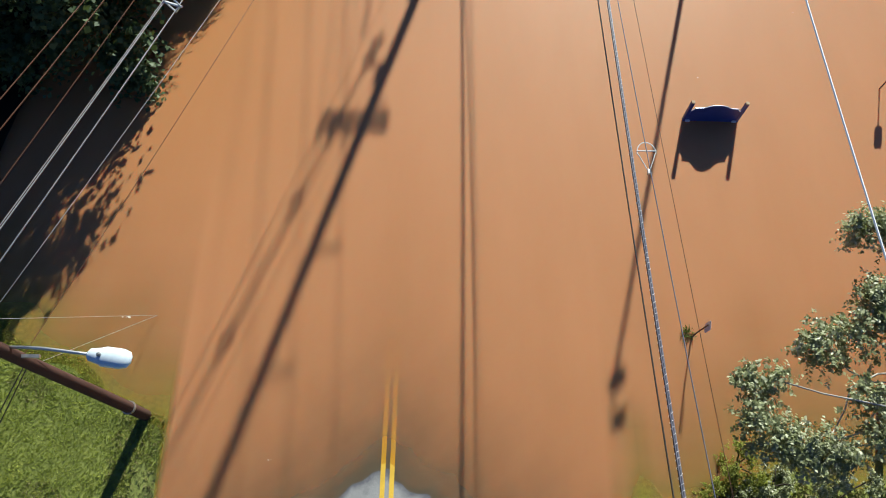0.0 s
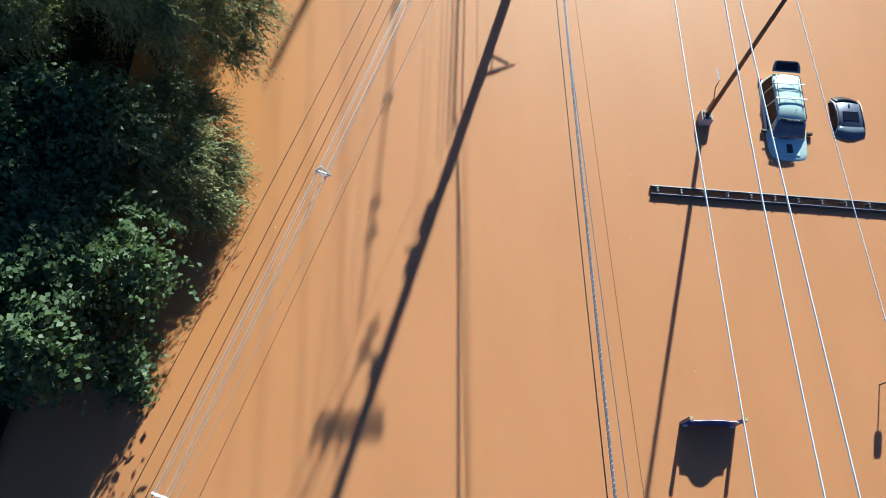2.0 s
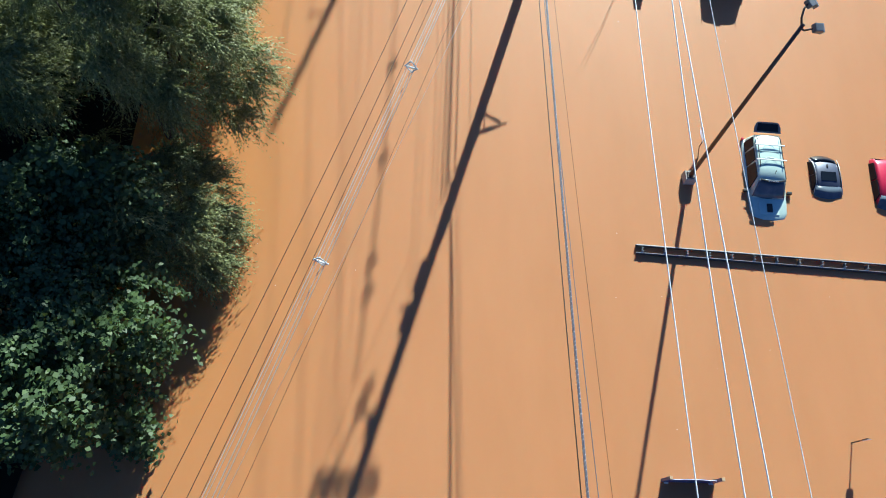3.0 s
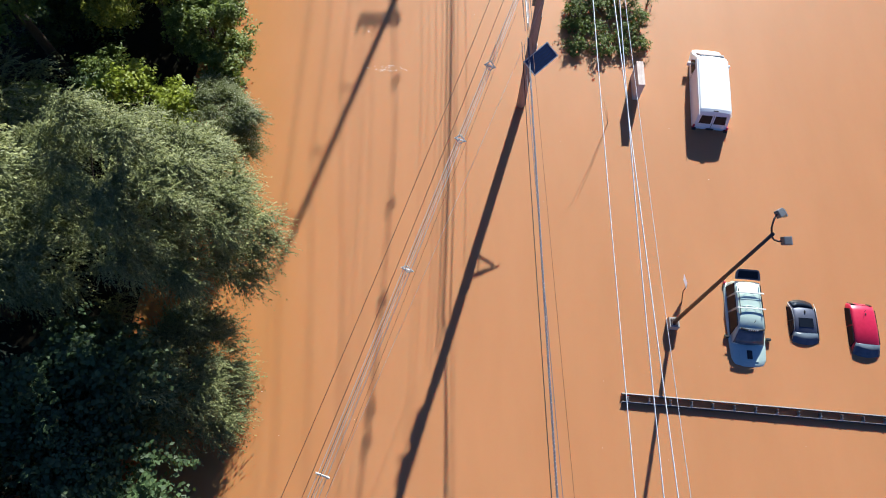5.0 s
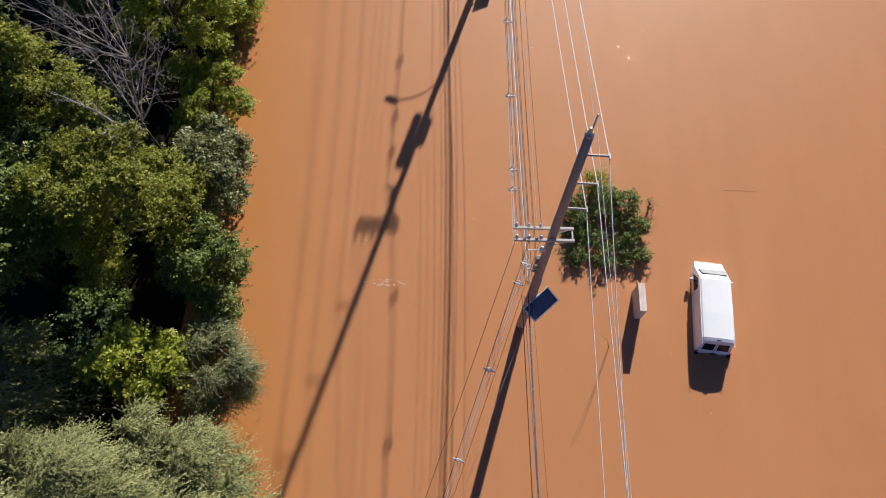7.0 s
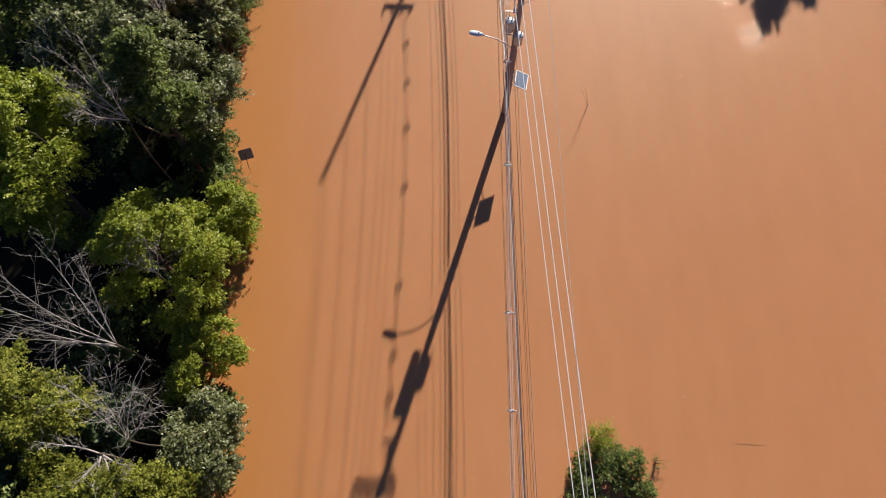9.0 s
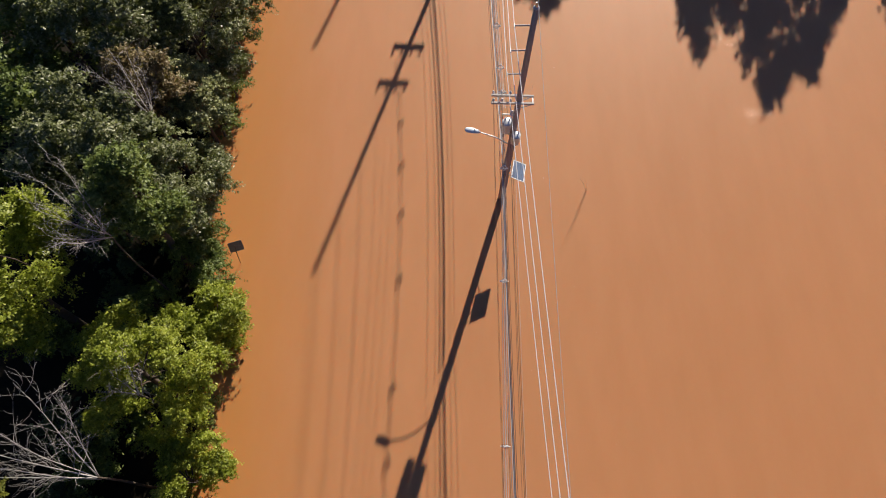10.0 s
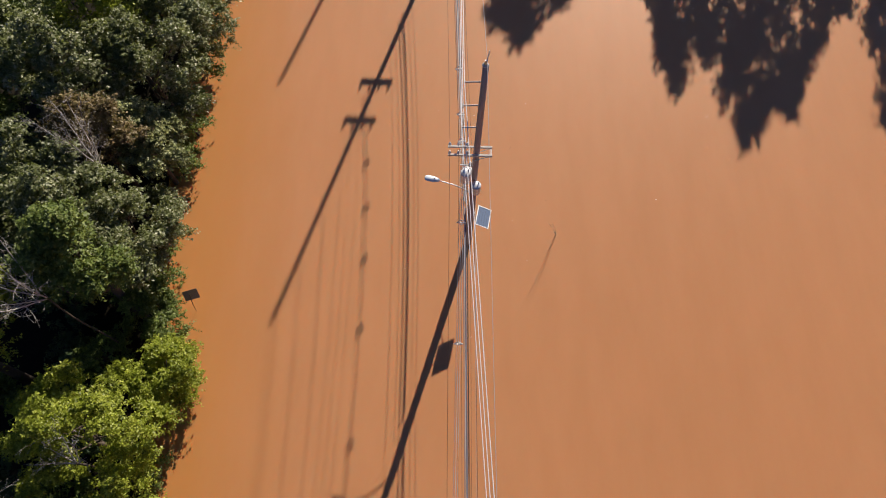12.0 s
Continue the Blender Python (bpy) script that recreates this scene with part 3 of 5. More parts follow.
# primaries over the arms, on to the red-brown pole
for k, dx in enumerate((-1.5, -1.02, -0.53)):
    wire((AX + dx, AY + 0.27, 11.9), (BX + dx, BY - 0.27, 11.9), 0.55, 0.010, BROWNWIRE, DARK_L)
    wire((BX + dx, BY + 0.27, 11.9), (8.0 - 1.1 + 0.6 * k, 122.8, 10.8), 0.55, 0.010, BROWNWIRE, DARK_L)
wire((AX - 1.5, AY - 0.27, 11.9), (-4.17, 18.0, 10.76), 1.25, 0.012, BROWNWIRE, DARK_L)
wire((AX - 0.97, AY - 0.27, 11.9), (-3.27, 18.2, 10.99), 0.95, 0.012, BROWNWIRE, DARK_L)
wire((AX - 0.53, AY - 0.27, 11.84), (-2.93, 18.9, 10.22), 0.6, 0.010, BROWNWIRE, DARK_L)
wire((AX - 1.04, AY - 0.2, 7.29), (-3.33, 18.1, 6.78), 0.7, 0.008, BROWNWIRE, DARK_L)
wire((AX + 0.13, AY - 0.2, 8.18), (-3.82, 18.1, 7.77), 0.5, 0.007, ALU_DULL, PALE_L)


def spacer_cable(p, q, sag, gaps, label, spread=1.0):
    """Three covered conductors under a messenger, held apart by diamond spacers."""
    t = thing("spacer_cable", (0, 0, 0), label, "cable", "overhead lines")
    p, q = Vector(p), Vector(q)
    way = (q - p).normalized()
    side = way.cross(Vector((0, 0, 1))).normalized()
    offs = (Vector((0, 0, 0.1)), side * 0.11 - Vector((0, 0, 0.06)), -side * 0.11 - Vector((0, 0, 0.06)), Vector((0, 0, -0.2)))
    for k, o in enumerate(offs):
        bm = tube(span(p + o * 0.8, q + o * spread, sag, 30), 0.013 if k else 0.009, 5, cap=False)
        part("messenger" if k == 0 else "conductor", bm, ALU_DULL, t)
    for u in gaps:
        c = p.lerp(q, u) - Vector((0, 0, 4 * sag * u * (1 - u)))
        bm = bmesh.new()
        ring = [c + o * 1.9 for o in (offs[0], offs[1], offs[3], offs[2], offs[0])]
        for a, b in zip(ring, ring[1:]):
            tube([a, b], 0.024, 6, bm)
        tube([c + offs[1] * 2.2, c + offs[2] * 2.2], 0.034, 6, bm)
        part("spacer", bm, WHITE, t, "white plastic cable spacer")
    return t


spacer_cable((AX - 0.85, AY - 0.3, 9.81), (-3.36, 18.0, 9.36), 0.5, [0.006, 0.03, 0.129, 0.223, 0.37, 0.561, 0.79], "grey spacer cable with white diamond spacers crossing the road", 1.9)
spacer_cable((AX - 1.35, AY + 0.3, 10.0), (BX - 0.75, BY - 0.3, 10.3), 1.2, [0.09, 0.125, 0.265, 0.42, 0.69, 0.9], "grey spacer cable with white spacers along the poles")
spacer_cable((BX - 0.75, BY + 0.3, 10.3), (7.4, 122.8, 9.6), 1.0, [0.04, 0.1, 0.21, 0.4, 0.54, 0.66, 0.78], "grey spacer cable with white spacers beyond the far pole")


def lashed_cable(p, q, sag, label, skin=None):
    """A silver cable bundle bound with a lashing wire."""
    t = thing("lashed_cable", (0, 0, 0), label, "cable", "overhead lines")
    line = span(p, q, sag, 40)
    part("strand", tube([v + Vector((-0.025 if skin else -0.07, 0, 0.02 if skin else 0.20)) for v in line], 0.016 if skin else 0.024, 6, cap=False), skin or ALU_DULL, t)
    part("cable", tube([v + Vector((0.022, 0, -0.01)) for v in line], 0.027 if skin else 0.028, 6, cap=False), skin or SLATEWIRE, t)
    part("cable", tube([v + Vector((-0.005, 0, -0.045 if skin else -0.22)) for v in line], 0.026 if skin else 0.022, 6, cap=False), DARKWIRE, t)
    if not skin:
        for k, (dx, dz) in enumerate(((0.12, 0.35), (-0.12, -0.30), (0.05, -0.62), (-0.04, 0.62))):
            part("drop_cable", tube([v + Vector((dx, 0, dz)) for v in line], 0.013, 5, cap=False), (DARKWIRE, SLATEWIRE, BROWNWIRE, SLATEWIRE)[k], t)
        return t
    long = span(p, q, sag, 1500)
    part("lashing_wire", tube([v + Vector((0.05 * math.cos(i * 1.27 + math.sin(i * 0.31)), 0, 0.05 * math.sin(i * 1.27 + math.sin(i * 0.31)) - 0.015)) for i, v in enumerate(long)], 0.0042 if skin else 0.009, 4, cap=False), ALU if skin else DARKWIRE, t)
    return t


lashed_cable((AX - 0.3, AY - 0.27, 5.74), (10.53, 8.0, 7.18), 0.43, "dark lashed communication cable bound with bright wire", SLATEWIRE)
lashed_cable((AX - 0.3, AY + 0.1, 6.1), (BX - 0.4, BY - 0.3, 5.5), 0.45, "silver lashed communication cable between two poles")
lashed_cable((BX - 0.4, BY + 0.1, 5.5), (7.6, 122.9, 6.0), 0.5, "silver lashed communication cable beyond the far pole")
wire((AX - 0.56, AY - 0.27, 5.41), (10.65, 8.0, 6.41), 0.6, 0.020, DARKWIRE, "black sheathed cable hanging between poles")
wire((AX - 0.06, AY - 0.3, 5.47), (11.56, 8.0, 7.33), 0.25, 0.008, BROWNWIRE, DARK_L)
wire((AX - 0.42, AY - 0.27, 5.22), (11.23, 8.0, 7.5), 0.53, 0.014, SLATEWIRE, "slate-grey sheathed cable hanging between poles")
for dx, z, r, m in ((-0.2, 5.6, 0.018, DARKWIRE), (0.28, 5.3, 0.012, DARKWIRE), (-0.6, 6.6, 0.012, BROWNWIRE)):
    wire((AX + dx, AY + 0.2, z), (BX + dx - 0.1, BY - 0.2, z - 0.1), 0.45, r, m, DARK_L)
    wire((BX + dx - 0.1, BY + 0.2, z - 0.1), (7.9 + dx, 122.9, z + 0.2), 0.45, r, m, DARK_L)
wire((AX - 0.3, AY + 0.2, 8.4), (BX - 0.2, BY - 0.2, 8.4), 0.5, 0.010, BROWNWIRE, DARK_L)
wire((AX - 0.1, AY + 0.2, 8.4), (BX + 0.1, BY - 0.2, 8.2), 0.6, 0.008, ALU_DULL, PALE_L)
wire((AX - 1.5, AY + 0.27, 11.6), (BX - 1.5, BY - 0.27, 11.6), 0.7, 0.007, BROWNWIRE, DARK_L)

snowshoe = thing("cable_storage_loop", (11.1, 24.5, 5.12), "teardrop-shaped aluminium cable storage loop on an overhead cable", "cable loop")
pts = [(0.26 * math.sin(a) * (1 if math.cos(a) > -0.2 else 0.8), 0.34 * math.cos(a), 0) for a in (math.pi * k / 10 - math.pi * 0.72 for k in range(15))]
part("hoop", tube([(0, -0.62, 0)] + pts + [(0, -0.62, 0)], 0.015, 6), STEEL, snowshoe)
part("crossbar", tube([(-0.27, 0.06, 0.01), (0.27, 0.06, 0.01)], 0.018, 6), WHITE, snowshoe, "white crossbar")
part("clamp", box((0.09, 0.14, 0.08), (0, -0.6, 0), 0.01), STEEL, snowshoe)


# ---- trees ----
def leaf_quads(rng, centre, way, normal, length, width):
    """Folded pointed leaves: base, side, tip, side."""
    side = np.cross(way, normal)
    side /= np.linalg.norm(side, axis=1, keepdims=True) + 1e-9
    up = np.cross(side, way)
    L, W = length[:, None], width[:, None]
    return np.stack([centre - way * L * 0.5, centre + side * W * 0.5 + way * L * 0.05 + up * W * 0.12, centre + way * L * 0.5 - up * W * 0.15, centre - side * W * 0.5 + way * L * 0.05 + up * W * 0.12], 1)


def unit(v):
    return v / (np.linalg.norm(v, axis=-1, keepdims=True) + 1e-9)


def boughs_of(rng, radii, down=1.35):
    """The boughs that together fill an egg-shaped crown: their middles and radii."""
    R = np.array(radii, float)
    k = int(11 + 4.5 * (R[0] * R[1]) ** 0.5)
    i = np.arange(k) + 0.5
    z = 1 - i / k * down
    a = i * 2.39996 + rng.random() * 6
    flat = np.sqrt(np.maximum(0, 1 - z * z))
    d = unit(np.stack([np.cos(a) * flat, np.sin(a) * flat, z], 1) + rng.normal(size=(k, 3)) * 0.3)
    q = 0.13 + 0.25 * rng.random((k, 1)) ** 1.3
    return d * R * (0.42 + 0.46 * rng.random((k, 1))), R * 0.5 * q + R.mean() * 0.5 * q


def ramify(rng, c, r, n=5, low=0.3, high=0.6):
    """Smaller boughs that grow out of each bough, so that the crown's outline breaks up."""
    k = len(c)
    d = unit(c - c.mean(0) + np.array([0, 0, 0.01]))
    host = np.repeat(np.arange(k), n)
    u = unit(rng.normal(size=(k * n, 3)) + d[host] * 0.8 + np.array([0.1, 0, 0.3]))
    q = low + (high - low) * rng.random((k * n, 1))
    r = r * 0.74
    return np.concatenate([c, c[host] + u * r[host] * (0.75 + 0.45 * rng.random((k * n, 1)))]), np.concatenate([r, r[host] * q])


def crown_points(rng, n, c, r, inner=0.45, low=-0.45, holes=-0.9):
    """Clump middles over the outsides of the boughs, and the way each one faces."""
    k = len(c)
    d = unit(c - c.mean(0) + np.array([0, 0, 0.01]))
    area = r[:, 0] * r[:, 2]
    w = rng.choice(k, n * 5, p=area / area.sum())
    u = unit(rng.normal(size=(n * 5, 3)) + np.array([0, 0, 0.25]) + d[w] * 0.5)
    p = c[w] + u * r[w] * (0.75 + 0.32 * rng.random((n * 5, 1)) ** 0.6)
    buried = np.zeros(len(p), bool)
    for j in range(k):
        buried |= (w != j) & ((((p - c[j]) / (r[j] * 0.8)) ** 2).sum(1) < 1)
    gap = np.sin(p @ np.array([1.7, 1.1, 0.8]) + 1.7 * np.sin(p @ np.array([-0.8, 1.9, 1.1]))) + np.sin(p @ np.array([-1.5, 2.3, -1.7]))
    keep = np.flatnonzero(~buried & (u[:, 2] > low) & ((gap > holes) | (inner < 0.35)))[: int(n * 0.93)]
    deep = rng.choice(len(p), n - int(n * 0.93))
    return np.concatenate([p[keep], c[w[deep]] + (p[deep] - c[w[deep]]) * inner]), np.concatenate([u[keep], d[w[deep]]])


# of each habit: leaves on a twig, the twig's reach in leaf lengths (least, more), its droop, lean of the leaves forward and sideways, leaf width, drift
HABITS = {
    "broad": (8, 2.0, 3.0, 0.35, 0.45, 0.85, 0.56, (0.05, 0.0, 0.3)),
    "vine": (9, 3.0, 3.5, 1.0, 0.2, 0.9, 0.72, (0.05, -0.15, -0.1)),
    "feather": (24, 9.0, 10.0, 0.45, 1.0, 0.5, 0.30, (0.55, 0.0, 0.15)),
}


def crown_mesh(rng, boughs, clumps, per, size, style, material, inner=0.45, loose=2.1):
    """Leafy twigs that spring from clumps over the boughs: leaves in two rows along each twig."""
    pts, d = crown_points(rng, clumps, *boughs, inner, holes=-0.4)
    rows, near, more, droop, ahead, aside, wide, drift = HABITS[style]
    twigs = max(1, round(per / rows))
    m = len(pts) * twigs
    host = np.repeat(np.arange(len(pts)), twigs)
    way = unit(d[host] * 0.8 + rng.normal(size=(m, 3)) * 0.55 + np.array(drift))
    root = pts[host] + rng.normal(size=(m, 3)) * size * (0.7 if style == "feather" else 0.55 * loose) * np.array([1, 1, 0.7])
    reach = size * (near + more * rng.random(m) ** 2)
    root = root - way * reach[:, None] * 0.35
    tone = np.clip(0.55 * rng.random(m) + 0.45 * rng.random(len(pts))[host], 0, 1)
    rep = np.repeat(np.arange(m), rows)
    n = len(rep)
    s = (np.tile((np.arange(rows) + 0.3) / rows, m) + rng.random(n) * 0.08)[:, None]
    L = reach[rep][:, None]
    c = root[rep] + way[rep] * L * s - np.array([0, 0, droop]) * L * s * s
    tangent = unit(way[rep] - np.array([0, 0, 2 * droop]) * s)
    flank = unit(np.cross(tangent, np.array([0, 0, 1.0]) + rng.normal(size=(n, 3)) * 0.35))
    flip = np.where(np.tile(np.arange(rows) % 2, m) == 0, 1.0, -1.0)[:, None]
    w2 = unit(tangent * ahead + flank * flip * aside + rng.normal(size=(n, 3)) * 0.18 + np.array([0, 0, -0.15]))
    nor = unit(np.array([0.1, 0.3, 0.75]) + d[host][rep] * 0.45 + rng.normal(size=(n, 3)) * 0.45)
    length = size * (0.75 + 0.5 * rng.random(n)) * (1.15 if style == "feather" else 1.0)
    return quads_mesh("crown", leaf_quads(rng, c + w2 * size * 0.35, w2, nor, length, length * wide * (0.8 + 0.4 * rng.random(n))), material, np.clip(tone[rep] + 0.15 * (s[:, 0] - 0.5), 0, 1))


def limb(bm, rng, a, b, r0, r1, n=5, bend=0.12, sides=6):
    a, b = Vector(a), Vector(b)
    k = (b - a).length * bend
    u, v = Vector(rng.normal(size=3)) * k * 0.7, Vector(rng.normal(size=3)) * k * 0.35
    pts = [a.lerp(b, i / n) + u * math.sin(math.pi * i / n) + v * math.sin(2 * math.pi * i / n) for i in range(n + 1)]
    tube(pts, [r0 + (r1 - r0) * i / n for i in range(n + 1)], sides, bm)
    return pts


def tree(x, y, top, rx, ry, rz, style, material, label, seed, clumps=120, per=90, size=0.2, category="tree", inner=0.45, lobes=None, loose=2.1, lean_x=0.0):
    """A rooted tree: tapered trunk, limbs into the crown, and a crown of loose leaves."""
    rng = np.random.default_rng(seed)
    zc = top - rz
    base = float(ground_z(x, y))
    t = thing("tree" if category == "tree" else "shrub", (x, y, base), label, category, "bank trees")
    zc -= base
    lean = rng.normal(size=2) * 0.04 * zc + np.array([lean_x, 0.0])
    r0 = 0.04 + 0.015 * top
    part("trunk", tube([(0, 0, -0.5), (lean[0] * 0.3, lean[1] * 0.3, zc * 0.35), (lean[0] * 0.7, lean[1] * 0.7, zc * 0.75), (lean[0], lean[1], zc + rz * 0.3)], [r0 * 1.2, r0, r0 * 0.8, r0 * 0.4], 9), BARK, t, "", True)
    if lobes:
        a = np.array(lobes, float)
        boughs = (a[:, :3] - np.array([x, y, base + zc]), a[:, 3:])
    else:
        boughs = boughs_of(rng, (rx, ry, rz), 1.8 if top < 7.8 else 1.35)
    forks = len(boughs[0])
    boughs = ramify(rng, *boughs, 4 if lobes else 5)
    for k in range(forks if lobes else 6):
        bm = bmesh.new()
        h = zc * (0.45 + 0.5 * rng.random())
        e = Vector(boughs[0][k]) + Vector((lean_x, 0, zc))
        limb(bm, rng, (lean[0] * 0.7, lean[1] * 0.7, min(h, e.z)), e, r0 * (0.22 if lobes else 0.45), 0.02)
        part("limb", bm, DEADWOOD if lobes else BARK, t, "", True)
    me = crown_mesh(rng, boughs, clumps, per, size, style, material, inner, loose)
    c = part("crown", me, material, t)
    c.location = (lean_x, 0, zc)
    return t


def dead_tree(x, y, crotch, tips, seed, thick=0.10):
    """A bare tree: a trunk up to its crotch, a limb to each tip, side branches and twigs on each limb."""
    rng = np.random.default_rng(seed)
    base = float(ground_z(x, y))
    t = thing("dead_tree", (x, y, base), "bare bleached dead tree with grey branching limbs", "dead tree", "dead trees")
    low = Vector((x, y, base))
    fork = Vector(crotch) - low
    bm = bmesh.new()
    limb(bm, rng, (0, 0, -0.4), fork, thick * 1.5, thick * 0.9, 7, 0.02, 8)
    part("trunk", bm, BARK, t, "", True)
    for k, tip in enumerate(tips):
        bm = bmesh.new()
        e = Vector(tip) - low
        arm = limb(bm, rng, fork - Vector((0, 0, 0.5 * rng.random())), e, thick * (0.5 + 0.3 * rng.random()), 0.008, 9, 0.03, 5)
        way, reach = (e - fork).normalized(), (e - fork).length
        for j in range(15):
            a = arm[2 + j % 7]
            v = (way * 0.75 + Vector(rng.normal(size=3)) * 0.5).normalized()
            twig = limb(bm, rng, a, a + v * reach * (0.18 + 0.25 * rng.random()), 0.010, 0.003, 5, 0.12, 4)
            for i in (2, 3, 4):
                u = (v * 0.8 + Vector(rng.normal(size=3)) * 0.5).normalized()
                limb(bm, rng, twig[i], twig[i] + u * reach * (0.07 + 0.1 * rng.random()), 0.006, 0.003, 3, 0.1, 4)
        part("limb", bm, DEADWOOD, t, "", True)
    return t


B_, F_, V_ = "broad", "feather", "vine"
L_DARK = "dark green broad-leaved tree standing on the flooded bank"
L_FEATH = "olive-green feathery-leaved tree leaning over flood water"
L_YEL = "bright yellow-green leafy tree on the flooded bank"
L_MID = "mid-green leafy tree on the flooded bank"
L_PALE = "grey-green tree with pale-backed leaves on the bank"
L_SHRUB = "green shrub at the edge of flood water"
UNDER = "dark low shrub in the shade under bank trees"
TREES = [
    (-9.9, 33.6, 7.7, 5.7, 4.5, 4.4, V_, LEAF_DARK, L_DARK, 700, 45, 0.23),
    (-16, 30, 10.5, 4.6, 4.6, 4.6, V_, LEAF_DARK, L_DARK, 240, 45, 0.3),
    (-7.3, 44.4, 12.8, 5.6, 4.7, 6.2, F_, LEAF_OLIVE, L_FEATH, 1050, 240, 0.096),
    (-5.4, 39.2, 6.2, 2.3, 3.2, 4.0, F_, LEAF_OLIVE, "low olive-green feathery tree hanging over flood water", 520, 168, 0.115),
    (-8.5, 38.0, 8.0, 3.6, 2.6, 3.9, V_, LEAF_DARK, L_DARK, 288, 45, 0.24),
    (-14.5, 42, 14, 5.0, 5.0, 5.6, F_, LEAF_OLIVE, L_FEATH, 480, 144, 0.149),
    (-15, 48.5, 8.6, 4.6, 4.4, 5.0, F_, LEAF_OLIVE, L_FEATH, 260, 144, 0.149),
    (-6.0, 52, 5.6, 2.1, 2.3, 2.8, F_, LEAF_PALE, "small grey-green feathery shrub at the water's edge", 380, 240, 0.09),
    (-8.6, 51.6, 7.7, 2.0, 1.9, 3.2, B_, LEAF_YELLOW, L_YEL, 217, 48, 0.202),
    (-9.8, 58.8, 12.0, 3.9, 4.0, 5.2, B_, LEAF_FERN, L_YEL, 899, 48, 0.156),
    (-6.9, 57.6, 6.5, 2.0, 2.8, 3.2, B_, LEAF_MID, L_SHRUB, 275, 48, 0.184),
    (-15.5, 56.5, 13.8, 4.4, 4.4, 5.0, B_, LEAF_MID, L_MID, 493, 48, 0.221),
    (-7.7, 63.2, 6.8, 2.3, 2.7, 3.4, B_, LEAF_PALE, L_PALE, 319, 48, 0.184),
    (-15, 62.5, 6.8, 4.0, 3.8, 3.4, V_, LEAF_DARK, L_DARK, 288, 45, 0.24),
    (-14.3, 64.0, 13.2, 2.9, 2.7, 4.6, B_, LEAF_FERN, L_YEL, 420, 48, 0.17),
    (-8.7, 68.2, 5.6, 1.9, 2.4, 2.8, B_, LEAF_YELLOW, "yellow-green shrub at the edge of flood water", 319, 48, 0.156),
    (-10.9, 73.2, 9.8, 3.9, 3.9, 4.4, B_, LEAF_YELLOW, L_YEL, 696, 48, 0.166),
    (-9.0, 77.4, 5.4, 2.1, 2.2, 2.8, B_, LEAF_YELLOW, "yellow-green shrub at the edge of flood water", 348, 48, 0.156),
    (-17.6, 77.3, 14.5, 3.7, 4.4, 5.5, B_, LEAF_YELLOW, L_YEL, 638, 48, 0.193),
    (-11.7, 85.8, 9.4, 3.4, 3.4, 4.4, B_, LEAF_PALE, L_PALE, 551, 48, 0.184),
    (-11.8, 82.0, 14.2, 2.7, 2.8, 4.6, B_, LEAF_MID, L_MID, 420, 48, 0.2),
    (-11.2, 82.4, 5.0, 1.8, 2.2, 2.6, B_, LEAF_MID, L_SHRUB, 203, 48, 0.184),
    (-16.5, 86.5, 13, 4.2, 4.0, 5.0, B_, LEAF_PALE, L_PALE, 493, 48, 0.221),
    (-14.2, 91.6, 11.5, 2.8, 2.4, 4.0, B_, LEAF_RED, "tree overgrown with reddish vine leaves", 290, 48, 0.193),
    (-11.8, 92.4, 8.5, 2.4, 2.6, 3.6, B_, LEAF_OLIVE, L_MID, 290, 48, 0.184),
    (-12.1, 97.8, 10.6, 3.4, 3.4, 4.6, B_, LEAF_PALE, L_PALE, 478, 48, 0.193),
    (-17.5, 95.6, 14, 4.2, 4.0, 5.0, B_, LEAF_PALE, L_PALE, 493, 48, 0.221),
    (-11.8, 103.6, 8.5, 3.2, 3.4, 4.0, B_, LEAF_PALE, L_PALE, 406, 48, 0.193),
    (-16.8, 103.5, 13, 4.6, 4.6, 5.2, B_, LEAF_YELLOW, L_YEL, 464, 48, 0.221),
    (-12.2, 110.2, 9.5, 3.4, 3.8, 4.4, B_, LEAF_PALE, L_PALE, 406, 48, 0.212),
    (-18, 112.5, 14, 5.0, 5.0, 5.4, B_, LEAF_MID, L_MID, 406, 48, 0.258),
    (-22.5, 88, 13, 4.4, 5.0, 5.0, B_, LEAF_MID, L_MID, 348, 48, 0.258),
    (-22.5, 70, 13, 4.6, 5.0, 5.0, B_, LEAF_MID, L_MID, 348, 48, 0.258),
    (-21.5, 97, 13, 4.2, 4.6, 5.0, B_, LEAF_MID, L_MID, 319, 48, 0.258),
    (-22, 52, 12.5, 5.0, 5.0, 5.0, V_, LEAF_DARK, L_DARK, 264, 45, 0.3),
    (-23, 104, 14, 5.0, 5.0, 5.0, B_, LEAF_MID, L_MID, 290, 48, 0.276),
    (-22, 37, 13, 5.0, 5.4, 5.0, V_, LEAF_DARK, L_DARK, 240, 45, 0.32),
]
for k, (x, y, top, rx, ry, rz, style, m, label, clumps, per, size) in enumerate(TREES):
    small = top < 7.2
    tree(x, y, top, rx, ry, rz, style, m, label, 100 + k, clumps, per, size, "shrub" if small else "tree")

tree(-7.6, 45.1, 10.0, 2.9, 3.8, 5.1, F_, LEAF_OLIVE, L_FEATH, 139, 640, 168, 0.115, lean_x=2.5)

# shaded undergrowth between the trunks
rng = np.random.default_rng(31)
for k in range(30):
    y = 47.0 + 1.95 * k + rng.normal() * 0.5
    x = float(bank_x(y)) - 2.2 - 6.5 * rng.random()
    tree(x, y, 2.4 + 1.6 * rng.random(), 1.6, 1.7, 1.3, B_, (LEAF_DARK, LEAF_MID)[k % 2], UNDER, 600 + k, 70, 40, 0.2, "shrub")

